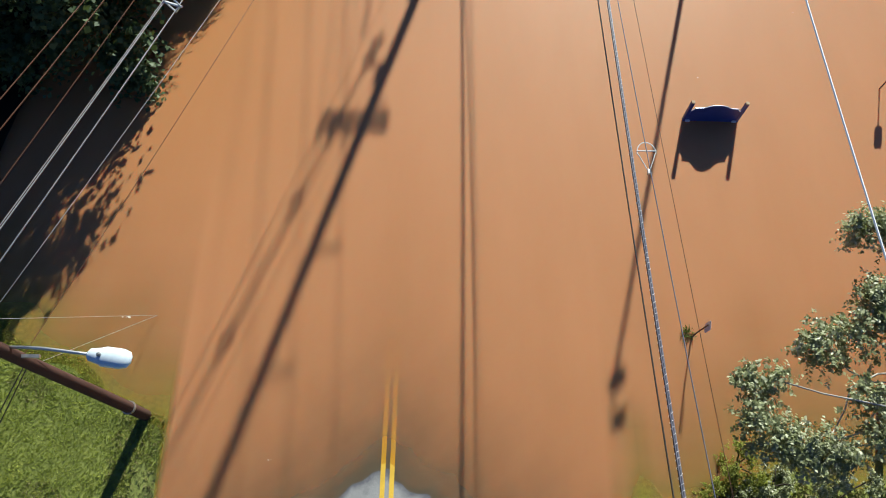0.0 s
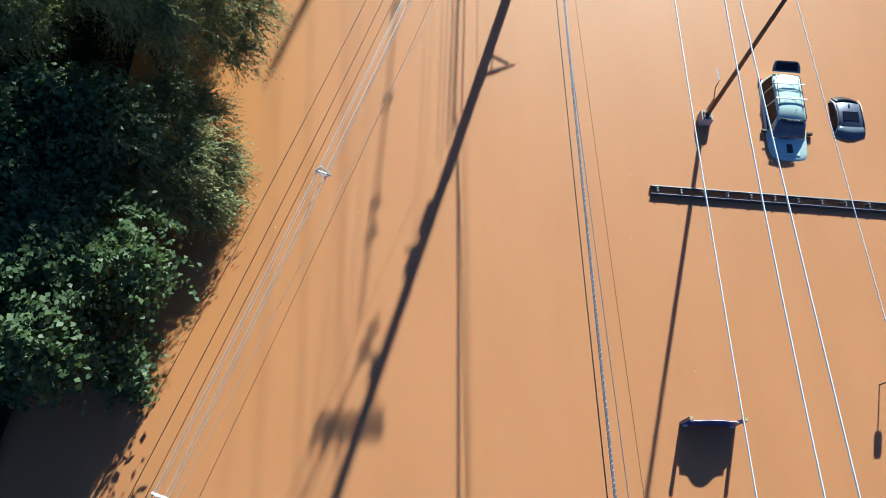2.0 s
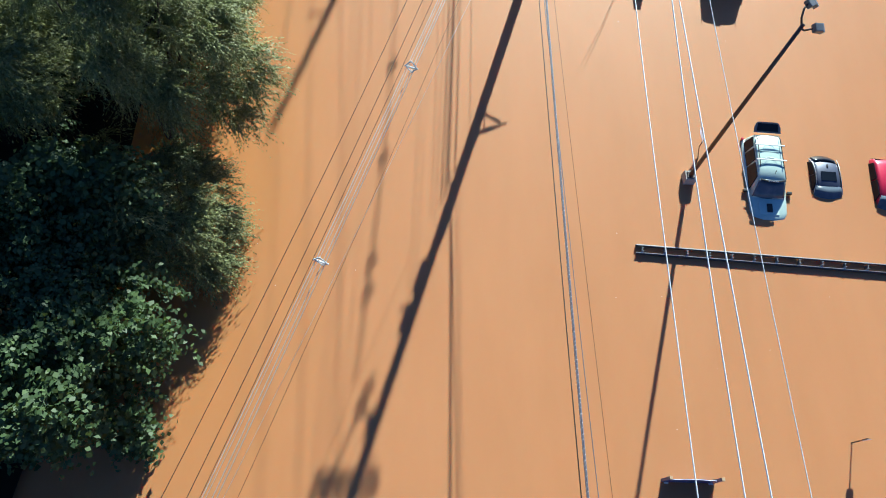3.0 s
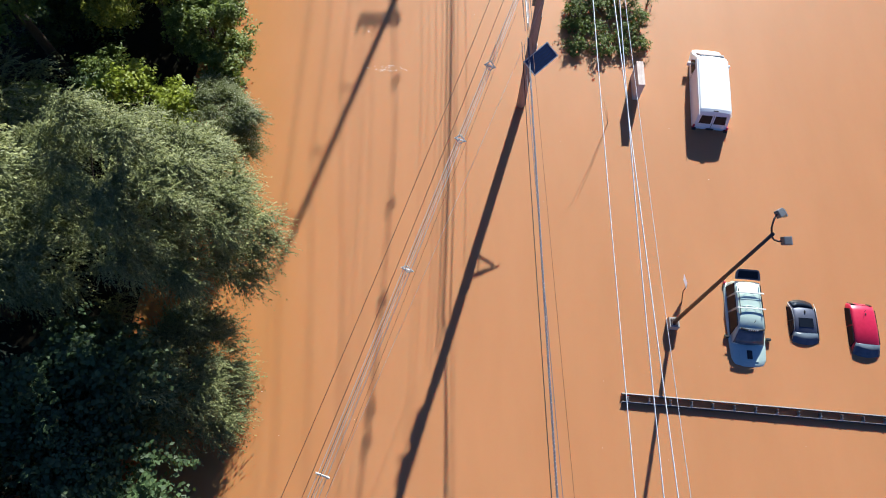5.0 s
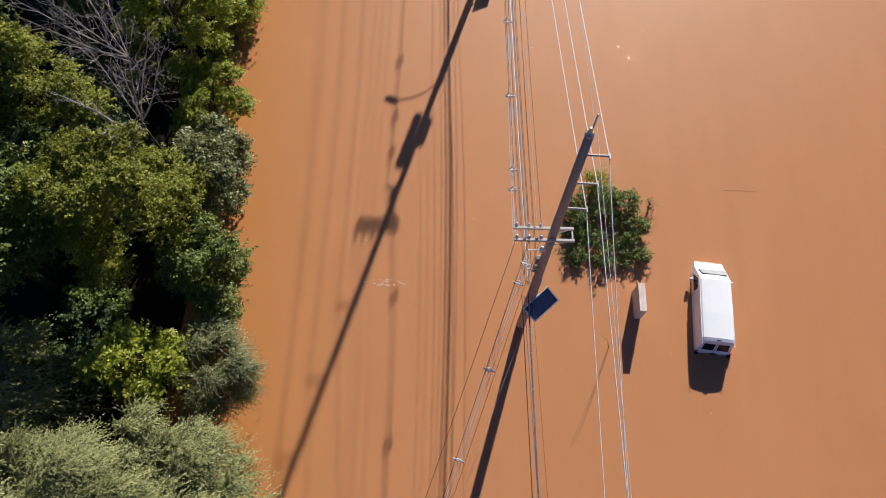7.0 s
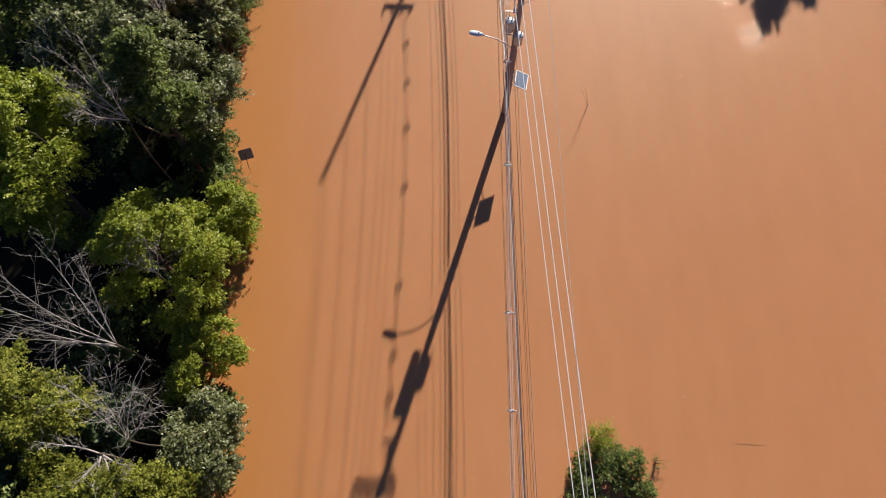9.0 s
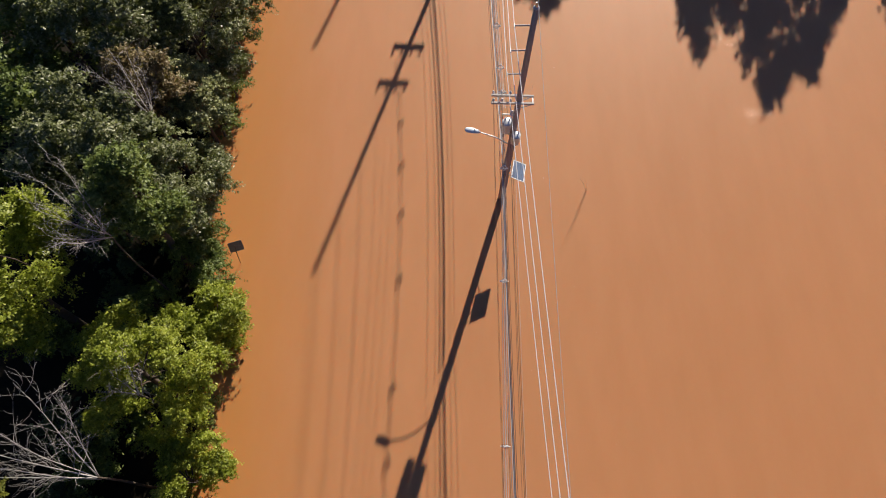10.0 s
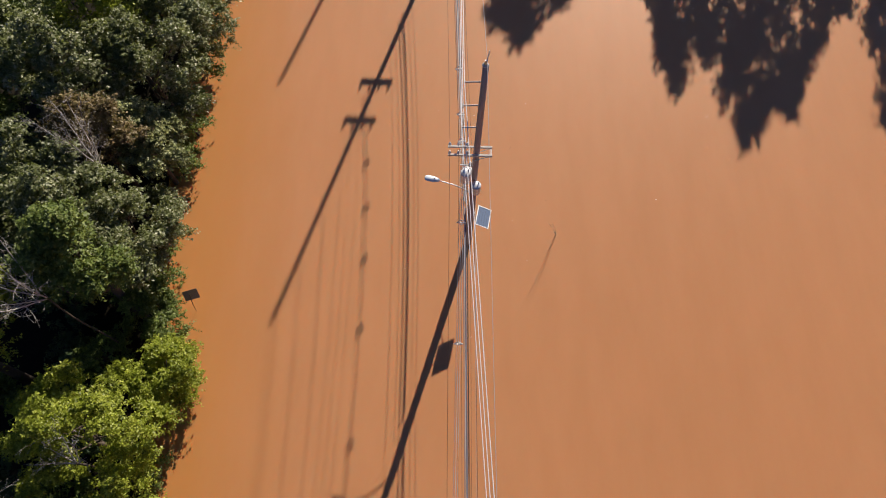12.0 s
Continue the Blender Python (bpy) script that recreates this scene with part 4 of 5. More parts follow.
# low growth along the water's edge
EDGE_Y = (49, 55, 60, 65, 68, 73, 79, 80.5, 82, 84, 87, 90, 94, 97, 100, 104, 110)
EDGE_X = (-4.2, -4.9, -5.5, -6.6, -7.6, -7.8, -7.6, -8.4, -9.5, -9.4, -10.0, -9.8, -10.3, -9.9, -10.4, -10.1, -11.2)
low_rng = np.random.default_rng(77)
for k in range(23):
    y = 55.0 + 2.45 * k + 0.7 * low_rng.normal()
    r = 1.1 + 0.45 * low_rng.random()
    m = (LEAF_MID, LEAF_DARK, LEAF_PALE, LEAF_MID)[int(4 * low_rng.random())] if y > 82 or y < 66 else (LEAF_YELLOW, LEAF_MID)[k % 2]
    top = 2.2 + 1.6 * low_rng.random()
    tree(float(np.interp(y, EDGE_Y, EDGE_X)) - r * 0.92, y, top, r, r * 1.15, top * 0.55, B_, m, L_SHRUB, 400 + k, 75, 32, 0.17, "shrub")

# beyond the flooded lot, known by their shadows: upright pointed boughs, (x, top) of each
for k, (x, y, tips) in enumerate((
        (39.6, 132.0, ((40.3, 15.1), (41.6, 13.3), (43.0, 12.7), (44.6, 11.4), (46.6, 9.8), (34.4, 13.5), (33.0, 12.4), (31.6, 9.9), (38.2, 12.6), (36.4, 11.9), (39.6, 12.2), (41.5, 11.0), (43.4, 9.8), (34.4, 9.6), (37.2, 9.6), (40.0, 9.4))),
        (23.0, 140.0, ((22.9, 14.3), (20.8, 13.7), (24.3, 13.0), (21.7, 12.6), (19.9, 12.0), (23.4, 11.4), (25.6, 11.3), (21.6, 10.2))),
        (53.0, 132.0, ((51.6, 14.2), (50.4, 10.8), (53.2, 13.0), (55.0, 12.2), (52.4, 10.8), (54.0, 10.0), (56.4, 10.4), (51.6, 9.0))))):
    lob = []
    for j, (bx, top) in enumerate(tips):
        rz = 2.3 + 0.5 * math.sin(3.1 * j)
        lob.append((bx, y + 1.2 * math.sin(5.3 * j), top - rz, 1.2 + 0.25 * math.sin(2.1 * j), 1.2, rz))
    tree(x, y, 14.6, 6.5, 5.0, 5.5, B_, LEAF_MID, "leafy green tree beyond the flooded lot", 140 + k, 80 * len(lob), 36, 0.29, "tree", 0.3, lob, 1.7)

# on the lot's near corner
tree(19.3, 19.2, 5.6, 5.6, 4.6, 2.3, B_, LEAF_SILVER, "pale-leaved broad tree with open spreading branches", 150, 900, 40, 0.115, "tree", 0.3, [
    (17.45, 22.5, 4.2, 0.95, 0.6, 0.5), (18.6, 22.2, 4.4, 1.0, 0.8, 0.6), (16.75, 19.7, 4.0, 0.9, 0.75, 0.6), (15.55, 19.35, 4.0, 0.7, 0.5, 0.4), (17.2, 20.7, 4.2, 0.55, 0.5, 0.4),
    (13.75, 17.5, 3.9, 0.7, 0.75, 0.5), (14.5, 17.0, 3.9, 0.75, 0.55, 0.5), (15.3, 16.9, 3.9, 0.6, 0.4, 0.35), (13.9, 18.6, 4.0, 0.6, 0.35, 0.25), (16.5, 17.5, 3.9, 0.7, 0.6, 0.5),
    (18.2, 18.6, 4.3, 1.2, 1.0, 0.8), (19.6, 20.5, 4.8, 1.4, 1.2, 0.8), (20.6, 18.4, 4.6, 1.4, 1.2, 0.8), (16.3, 18.3, 4.0, 0.4, 0.3, 0.25)], 2.7)


dead_tree(-10.9, 67.7, (-11.4, 67.5, 7.6), ((-16.8, 68.6, 11.0), (-16.0, 69.8, 11.4), (-14.4, 71.2, 11.6), (-15.8, 67.6, 10.2), (-12.4, 70.6, 10.6), (-17.2, 67.0, 9.6)), 7, 0.06)
dead_tree(-10.4, 62.2, (-9.9, 61.8, 9.6), ((-11.9, 62.0, 11.6), (-8.0, 61.2, 10.9), (-9.2, 60.2, 11.0), (-10.4, 60.0, 10.8), (-8.6, 60.0, 10.4)), 8, 0.09)
dead_tree(-9.3, 63.0, (-9.2, 62.6, 9.0), ((-10.9, 64.2, 13.0), (-10.0, 64.8, 13.4), (-8.9, 64.9, 13.2), (-6.9, 63.9, 12.6), (-7.6, 64.4, 13.0)), 12, 0.045)
dead_tree(-12.3, 79.6, (-12.2, 79.4, 10.8), ((-12.4, 77.2, 14.4), (-13.6, 81.6, 14.6), (-11.5, 78.8, 14.3), (-14.4, 79.0, 14.2), (-13.4, 77.8, 13.4), (-14.8, 80.6, 14.8)), 9, 0.05)
dead_tree(-12.4, 88.8, (-12.7, 88.6, 8.6), ((-13.4, 88.3, 12.2), (-14.8, 88.9, 12.6), (-12.9, 90.0, 12.8), (-14.0, 90.2, 12.6), (-12.2, 89.4, 12.0)), 10, 0.07)
dead_tree(-10.2, 71.6, (-10.5, 71.8, 7.0), ((-11.6, 72.8, 9.6), (-10.6, 73.0, 9.9), (-9.6, 72.4, 9.4), (-11.3, 71.4, 9.2)), 11, 0.06)

# ---- vehicles ----
def shell_ring(y, w, z0, z1, crown=0.03, tuck=0.06, edge=0.12):
    """One rib of a car's skin: half width w, from z0 up to z1."""
    half = [(w * 0.96, z0), (w, z0 + 0.35 * (z1 - z0)), (w, z1 - edge), (w - tuck * 0.5, z1 - edge * 0.35), (w - tuck * 1.6, z1 - 0.005), (w * 0.45, z1 + crown * 0.7), (0, z1 + crown)]
    return [(-x, y, z) for x, z in half] + [(x, y, z) for x, z in half[-2::-1]]


def cabin_ring(y, wb, wt, zb, zt):
    h = zt - zb
    half = [(wb, zb), (wb + (wt - wb) * 0.5, zb + h * 0.5), (wt + 0.015, zt - 0.07), (wt - 0.03, zt - 0.02), (wt - 0.12, zt), (wt * 0.4, zt + 0.025), (0, zt + 0.03)]
    return [(-x, y, z) for x, z in half] + [(x, y, z) for x, z in half[-2::-1]]


def pane(corners, thick, parent, name="window", material=None, label="", out=None):
    """A thin pane over four corners, set proud of the skin along its normal."""
    c = [Vector(p) for p in corners]
    n = (c[1] - c[0]).cross(c[3] - c[0]).normalized()
    if out is not None and n.dot(Vector(out)) < 0:
        n = -n
    bm = bmesh.new()
    a, b = [bm.verts.new(p + n * thick) for p in c], [bm.verts.new(p - n * 0.03) for p in c]
    bm.faces.new(a)
    bm.faces.new(b[::-1])
    for k in range(4):
        bm.faces.new((a[k], b[k], b[(k + 1) % 4], a[(k + 1) % 4]))
    return part(name, bm, material or GLASS, parent, label)


def car(name, at, rz, paint, label, body, cabin, wb, wt):
    """A car facing -y: ribs of body and cabin from the front back."""
    c = thing(name, at, label, "car", "cars in the flooded lot", rz=rz)
    part("body", loft([shell_ring(*r) for r in body]), paint, c, "", True)
    part("cabin", loft([cabin_ring(*r) for r in cabin]), paint, c, "", True)
    for sx in (-1, 1) if name == "suv" else ():
        part("mirror", box((0.22, 0.12, 0.15), (sx * (wb + 0.2), cabin[1][0] + 0.1, cabin[0][3] + 0.08), 0.03), BLACK, c, "black door mirror")
    return c


def bowed(name, rows, bow, material, parent, label=""):
    """A bowed pane over rows of (half width, y, z), its middle set forward by bow."""
    rings = []
    for w, y, z in rows:
        line = [(w * u, y + bow * (1 - u * u), z - 0.03 * u * u) for u in (-1, -0.85, -0.5, 0, 0.5, 0.85, 1)]
        rings.append(line + [(x * 0.97, yy, zz - 0.07) for x, yy, zz in line[::-1]])
    return part(name, loft(rings), material, parent, label, True)


# Both glasses carry the sky's reflection in their base colour.
SKYGLASS = surface("glass_painted_sky_sheen", (0.16, 0.19, 0.22), (0.34, 0.37, 0.40), 0.12, fine=3, coarse=1, relief=0)
WINDSCREEN = surface("windscreen_painted_sky_sheen", (0.045, 0.065, 0.09), (0.14, 0.17, 0.21), 0.10, fine=3, coarse=1.2, relief=0)
# pale green estate car with its tailgate up
SUV_Z = -1.09
suv = car("suv", (20.76, 42.95, SUV_Z), -3.6, MINT, "pale green off-road car, flooded to the bonnet, tailgate open",
          [(-2.40, 0.42, 0.5, 1.02), (-2.35, 0.62, 0.5, 1.07), (-2.22, 0.77, 0.4, 1.11), (-1.95, 0.86, 0.35, 1.14), (-1.25, 0.90, 0.3, 1.17), (0.0, 0.93, 0.3, 1.20), (1.5, 0.93, 0.3, 1.2), (1.86, 0.88, 0.35, 1.2), (1.93, 0.8, 0.5, 1.1)],
          [(-1.28, 0.80, 0.72, 1.12, 1.20), (-1.05, 0.80, 0.68, 1.12, 1.42), (-0.62, 0.81, 0.62, 1.12, 1.82), (-0.1, 0.82, 0.60, 1.12, 1.88), (1.0, 0.82, 0.60, 1.12, 1.88), (1.72, 0.81, 0.60, 1.12, 1.85), (1.85, 0.78, 0.62, 1.12, 1.55), (1.9, 0.76, 0.7, 1.12, 1.25)], 0.8, 0.6)
bowed("windscreen", ((0.74, -1.22, 1.26), (0.69, -1.04, 1.46), (0.63, -0.84, 1.66), (0.58, -0.64, 1.85)), -0.09, WINDSCREEN, suv, "windscreen with the sky's reflection painted into its colour")
part("tint_strip", tube([(-0.55, -0.70, 1.865), (-0.28, -0.76, 1.87), (0, -0.78, 1.87), (0.28, -0.76, 1.87), (0.55, -0.70, 1.865)], 0.045, 6), BLACK, suv, "dark strip along the windscreen's top")
for k, w in enumerate((0.09, 0.05, 0.07, 0.06, 0.08)):
    part("strip_mark", box((w * 0.8, 0.012, 0.05), (-0.2 + 0.1 * k, -0.80, 1.90), 0.0, (-45, 0, 0)), WHITE, suv, "white lettering on the windscreen strip")
for sx in (-1, 1):
    for y0, y1, name in ((-0.55, 0.28, "front_side_window"), (0.36, 1.05, "rear_side_window"), (1.13, 1.66, "quarter_window")):
        pane([(sx * 0.81, y0 - (0.3 if y0 < 0 else 0), 1.16), (sx * 0.81, y1, 1.16), (sx * 0.645, y1 - 0.02, 1.77), (sx * 0.645, y0 + 0.05, 1.77)], 0.022, suv, name, GLASS, "", (sx, 0, 0.2))
    rail = part("roof_rail", tube([(sx * 0.53, -0.05, 1.92), (sx * 0.53, 0.05, 1.97), (sx * 0.53, 1.45, 1.97), (sx * 0.53, 1.58, 1.91)], 0.022, 6), BLACK, suv)
    part("wheel_arch", tube([(sx * 0.94, -1.95, 0.95), (sx * 0.95, -1.6, 1.04), (sx * 0.94, -1.25, 0.95)], 0.03, 6), BLACK, suv)
    part("headlight", box((0.26, 0.14, 0.12), (sx * 0.62, -2.24, 0.94), 0.03), WHITE, suv, "clear headlight")
    part("tail_light", box((0.1, 0.1, 0.35), (sx * 0.86, 1.88, 1.08), 0.02), RED, suv, "red tail light")
for y in (0.3, 1.1):
    part("roof_bar", box((1.36, 0.06, 0.035), (0.0, y, 2.0), 0.01), WHITE, suv, "pale roof bar")
    part("strap", tube([(-0.3, y + 0.05, 2.03), (-0.1, y + 0.16, 1.94), (0.2, y + 0.1, 1.95), (0.35, y + 0.02, 2.03)], 0.012, 5), WHITE, suv)
for k in range(3):
    part("roof_rib", box((0.86, 0.035, 0.012), (0.0, 0.0 + 0.35 * k + 0.1, 1.915)), MINT, suv)
part("bonnet_scoop", box((0.24, 0.42, 0.07), (0.03, -1.78, 1.19), 0.02, (2, 0, 0)), BLACK, suv, "black bonnet scoop")
part("bonnet_bulge", box((0.9, 0.75, 0.05), (0, -1.74, 1.155), 0.025, (1, 0, 0)), MINT, suv)
part("wiper", tube([(-0.35, -1.26, 1.26), (0.1, -1.12, 1.37)], 0.012, 5), BLACK, suv)
part("wiper", tube([(0.15, -1.26, 1.26), (0.55, -1.13, 1.36)], 0.012, 5), BLACK, suv)
part("aerial", tube([(0.1, -0.4, 1.9), (0.1, -0.32, 2.1)], 0.012, 5), BLACK, suv)
gate_edge = [(-0.62, -0.24), (0.62, -0.24), (0.60, 0.02), (0.52, 0.22), (0.42, 0.27), (-0.42, 0.27), (-0.52, 0.22), (-0.60, 0.02)]
part("tailgate", plate(gate_edge, 0.05, pose(0, 2.05, 1.98, -68, 0, 0)), GREYMETAL, suv, "dark grey tailgate raised open")
pane([(-0.5, 1.88, 1.945), (0.5, 1.88, 1.945), (0.46, 2.22, 2.08), (-0.46, 2.22, 2.08)], 0.012, suv, "tailgate_window", GLASS, "", (0, -0.3, 1))

# slate-blue saloon, only its cabin above water
sedan = car("saloon_car", (23.60, 42.9, -1.14), -3.0, SLATE, "dark slate-blue saloon car flooded up to its windows",
            [(-2.3, 0.7, 0.4, 0.75), (-2.1, 0.84, 0.3, 0.84), (-1.2, 0.88, 0.25, 0.97), (0.0, 0.89, 0.25, 1.0), (1.2, 0.88, 0.25, 1.0), (2.1, 0.8, 0.3, 0.95), (2.25, 0.7, 0.4, 0.8)],
            [(-1.2, 0.42, 0.38, 0.9, 0.98), (-1.14, 0.58, 0.52, 0.9, 1.04), (-0.95, 0.70, 0.59, 0.9, 1.18), (-0.45, 0.74, 0.54, 0.9, 1.43), (0.0, 0.74, 0.53, 0.9, 1.48), (0.5, 0.74, 0.53, 0.9, 1.46), (0.85, 0.72, 0.56, 0.9, 1.3), (1.05, 0.64, 0.56, 0.9, 1.15), (1.15, 0.46, 0.42, 0.9, 1.03)], 0.74, 0.53)
bowed("windscreen", ((0.68, -1.16, 1.03), (0.66, -1.0, 1.16), (0.62, -0.80, 1.29), (0.56, -0.58, 1.405)), -0.13, WINDSCREEN, sedan, "windscreen with the sky's reflection painted into its colour")
bowed("rear_window", ((0.48, 0.64, 1.445), (0.53, 0.82, 1.35), (0.55, 1.0, 1.22), (0.52, 1.12, 1.11)), 0.10, GLASS, sedan, "dark rear window")
# Steel tubes added to give the highlights along the roof's edges.
for sx in (-1, 1):
    part("roof_highlight_trim", tube([(sx * 0.66, -0.92, 1.19), (sx * 0.575, -0.45, 1.425), (sx * 0.565, 0.1, 1.47), (sx * 0.585, 0.55, 1.43), (sx * 0.64, 0.95, 1.23)], 0.016, 6), STEEL, sedan, "bright trim added for the highlight on the roof's edge", True)
pane([(-0.34, -0.36, 1.475), (0.34, -0.36, 1.475), (0.34, 0.1, 1.505), (-0.34, 0.1, 1.505)], 0.012, sedan, "sunroof", GLASS, "dark glass sunroof", (0, 0, 1))
for sx in (-1, 1):
    pane([(sx * 0.735, -0.9, 1.0), (sx * 0.735, 0.0, 1.0), (sx * 0.57, 0.0, 1.40), (sx * 0.585, -0.45, 1.37)], 0.02, sedan, "front_side_window", GLASS, "", (sx, 0, 0.3))
    pane([(sx * 0.735, 0.06, 1.0), (sx * 0.735, 0.9, 1.0), (sx * 0.60, 0.66, 1.34), (sx * 0.57, 0.06, 1.40)], 0.02, sedan, "rear_side_window", GLASS, "", (sx, 0, 0.3))
part("aerial", box((0.05, 0.16, 0.06), (0, 0.42, 1.51), 0.015), BLACK, sedan, "black roof aerial fin")
part("wiper", tube([(-0.1, -1.2, 1.05), (0.05, -0.9, 1.22)], 0.012, 5), BLACK, sedan)

# red hatchback
hatch = car("hatchback_car", (26.45, 42.55, -1.17), -5.0, RED, "bright red hatchback car flooded up to its windows",
            [(-2.1, 0.7, 0.4, 0.8), (-1.9, 0.84, 0.3, 0.9), (-1.2, 0.87, 0.25, 1.0), (0.0, 0.88, 0.25, 1.02), (1.2, 0.87, 0.25, 1.02), (1.5, 0.8, 0.3, 0.98)],
            [(-1.46, 0.44, 0.40, 0.9, 0.99), (-1.39, 0.62, 0.56, 0.9, 1.05), (-1.05, 0.74, 0.60, 0.9, 1.3), (-0.75, 0.75, 0.56, 0.9, 1.5), (0.0, 0.76, 0.56, 0.9, 1.56), (0.9, 0.75, 0.56, 0.9, 1.52), (1.25, 0.74, 0.58, 0.9, 1.4), (1.38, 0.66, 0.58, 0.9, 1.2), (1.46, 0.48, 0.44, 0.9, 1.04)], 0.75, 0.56)
bowed("windscreen", ((0.68, -1.42, 1.04), (0.66, -1.22, 1.20), (0.62, -1.0, 1.37), (0.57, -0.76, 1.525)), -0.12, WINDSCREEN, hatch, "windscreen with the sky's reflection painted into its colour")
part("washer_nozzle", box((0.05, 0.07, 0.03), (0.05, 0.72, 1.58), 0.01), BLACK, hatch)
pane([(-0.5, 1.22, 1.44), (0.5, 1.22, 1.44), (0.56, 1.43, 1.12), (-0.56, 1.43, 1.12)], 0.012, hatch, "rear_window", GLASS, "", (0, 1, 0.5))
for sx in (-1, 1):
    pane([(sx * 0.745, -1.05, 1.02), (sx * 0.755, 0.1, 1.02), (sx * 0.6, 0.1, 1.45), (sx * 0.61, -0.68, 1.43)], 0.02, hatch, "front_side_window", GLASS, "", (sx, 0, 0.3))
    pane([(sx * 0.755, 0.17, 1.02), (sx * 0.745, 1.15, 1.02), (sx * 0.61, 1.0, 1.42), (sx * 0.6, 0.17, 1.45)], 0.02, hatch, "rear_side_window", GLASS, "", (sx, 0, 0.3))
part("aerial", tube([(0, 0.8, 1.57), (0, 0.88, 1.72)], 0.01, 5), BLACK, hatch)
part("wiper", tube([(-0.2, -1.37, 1.08), (0.1, -1.1, 1.27)], 0.012, 5), BLACK, hatch)

# white van, facing away
van = thing("van", (20.62, 54.16, -1.0), "white panel van flooded above its wheels, rear windows dark", "van", "cars in the flooded lot", rz=-5.5)


def van_ring(y, wb, wt, z1, z0=0.3):
    mid = z0 + (z1 - z0) * 0.55
    half = [(wb, z0), (wb, mid), (wb - (wb - wt) * 0.4, z1 - 0.35), (wt + 0.03, z1 - 0.1), (wt - 0.05, z1 - 0.025), (wt - 0.2, z1), (wt * 0.4, z1 + 0.025), (0, z1 + 0.03)]
    return [(-x, y, z) for x, z in half] + [(x, y, z) for x, z in half[-2::-1]]


part("body", loft([van_ring(-0.02, 0.96, 0.93, 0.9), van_ring(0.02, 0.97, 0.9, 1.15), van_ring(0.14, 0.975, 0.87, 1.5), van_ring(0.30, 0.98, 0.84, 1.93), van_ring(0.38, 0.985, 0.83, 2.07), van_ring(0.55, 0.985, 0.84, 2.12), van_ring(2.0, 0.99, 0.85, 2.14), van_ring(4.0, 0.985, 0.84, 2.12), van_ring(4.25, 0.98, 0.82, 2.06), van_ring(4.75, 0.97, 0.83, 1.66), van_ring(5.05, 0.95, 0.84, 1.42), van_ring(5.4, 0.90, 0.80, 1.26), van_ring(5.5, 0.8, 0.7, 0.95)]), VANWHITE, van)
for sx in (-1, 1):
    pane([(sx * 0.09, 0.10, 1.40), (sx * 0.72, 0.10, 1.40), (sx * 0.67, 0.275, 1.86), (sx * 0.09, 0.275, 1.86)], 0.03, van, "rear_window", GLASS, "dark rear door window", (0, -1, 0.2))
    pane([(sx * 0.985, 3.45, 1.42), (sx * 0.975, 4.5, 1.42), (sx * 0.90, 4.12, 1.85), (sx * 0.90, 3.5, 1.85)], 0.02, van, "door_window", GLASS, "dark front door window", (sx, 0, 0.2))
    arm = part("mirror", box((0.2, 0.1, 0.26), (sx * 1.12, 4.2, 1.40), 0.03), VANWHITE, van, "white door mirror")
    part("rear_light", box((0.1, 0.08, 0.36), (sx * 0.93, 0.01, 1.12), 0.02), RED, van, "red rear light")
    part("bumper_corner", box((0.22, 0.2, 0.2), (sx * 0.88, -0.03, 1.0), 0.04), BLACK, van, "black bumper corner")
    part("headlight", box((0.24, 0.12, 0.16), (sx * 0.66, 5.44, 1.05), 0.03), WHITE, van)
    part("gutter", tube([(sx * 0.875, 0.15, 2.03), (sx * 0.885, 2.0, 2.05), (sx * 0.87, 4.1, 2.03)], 0.014, 5), VANWHITE, van)
    part("door_seam", box((0.006, 0.012, 0.8), (sx * 0.995, 3.3, 1.4)), BLACK, van)
pane([(-0.78, 4.74, 1.70), (0.78, 4.74, 1.70), (0.68, 4.34, 2.03), (-0.68, 4.34, 2.03)], 0.045, van, "windscreen", SKYGLASS, "grey windscreen", (0, 1, 1))
part("wiper", tube([(-0.5, 4.86, 1.58), (0.1, 4.66, 1.76)], 0.014, 5), BLACK, van)
part("brake_light", box((0.26, 0.05, 0.04), (0, 0.42, 2.13), 0.01), BLACK, van, "dark high brake light")
part("door_gap", box((0.014, 0.03, 0.9), (0, 0.14, 1.5), 0.0, (-21, 0, 0)), BLACK, van)
part("plate_holder", box((0.42, 0.03, 0.14), (0, -0.03, 1.06), 0.01), BLACK, van, "dark number plate holder")
part("bonnet", box((1.4, 0.5, 0.04), (0, 5.12, 1.37), 0.02, (-28, 0, 0)), VANWHITE, van)

# ---- the lot ----
lamp = thing("parking_lot_lamp", (17.13, 42.62, 0), "tall bronze lot lamp, two floodlights, square concrete footing", "lamp post")
base = part("footing", lathe(((0.36, -1.1), (0.36, 0.40), (0.33, 0.45), (0.0, 0.451)), 4, (0, 0, 0), (0, 0, 45)), CONCRETE, lamp, "square concrete footing")
part("base_plate", box((0.34, 0.34, 0.03), (0, 0, 0.47), 0.005), BRONZE, lamp)
for sx in (-1, 1):
    for sy in (-1, 1):
        part("bolt", lathe(((0.02, 0), (0.02, 0.06)), 6, (sx * 0.13, sy * 0.13, 0.48)), STEEL, lamp)
part("mast", tube([(0, 0, 0.46), (0.17, 0.04, 5.3), (0.38, 0.10, 10.1)], [0.10, 0.085, 0.065], 10), BRONZE, lamp, "", True)
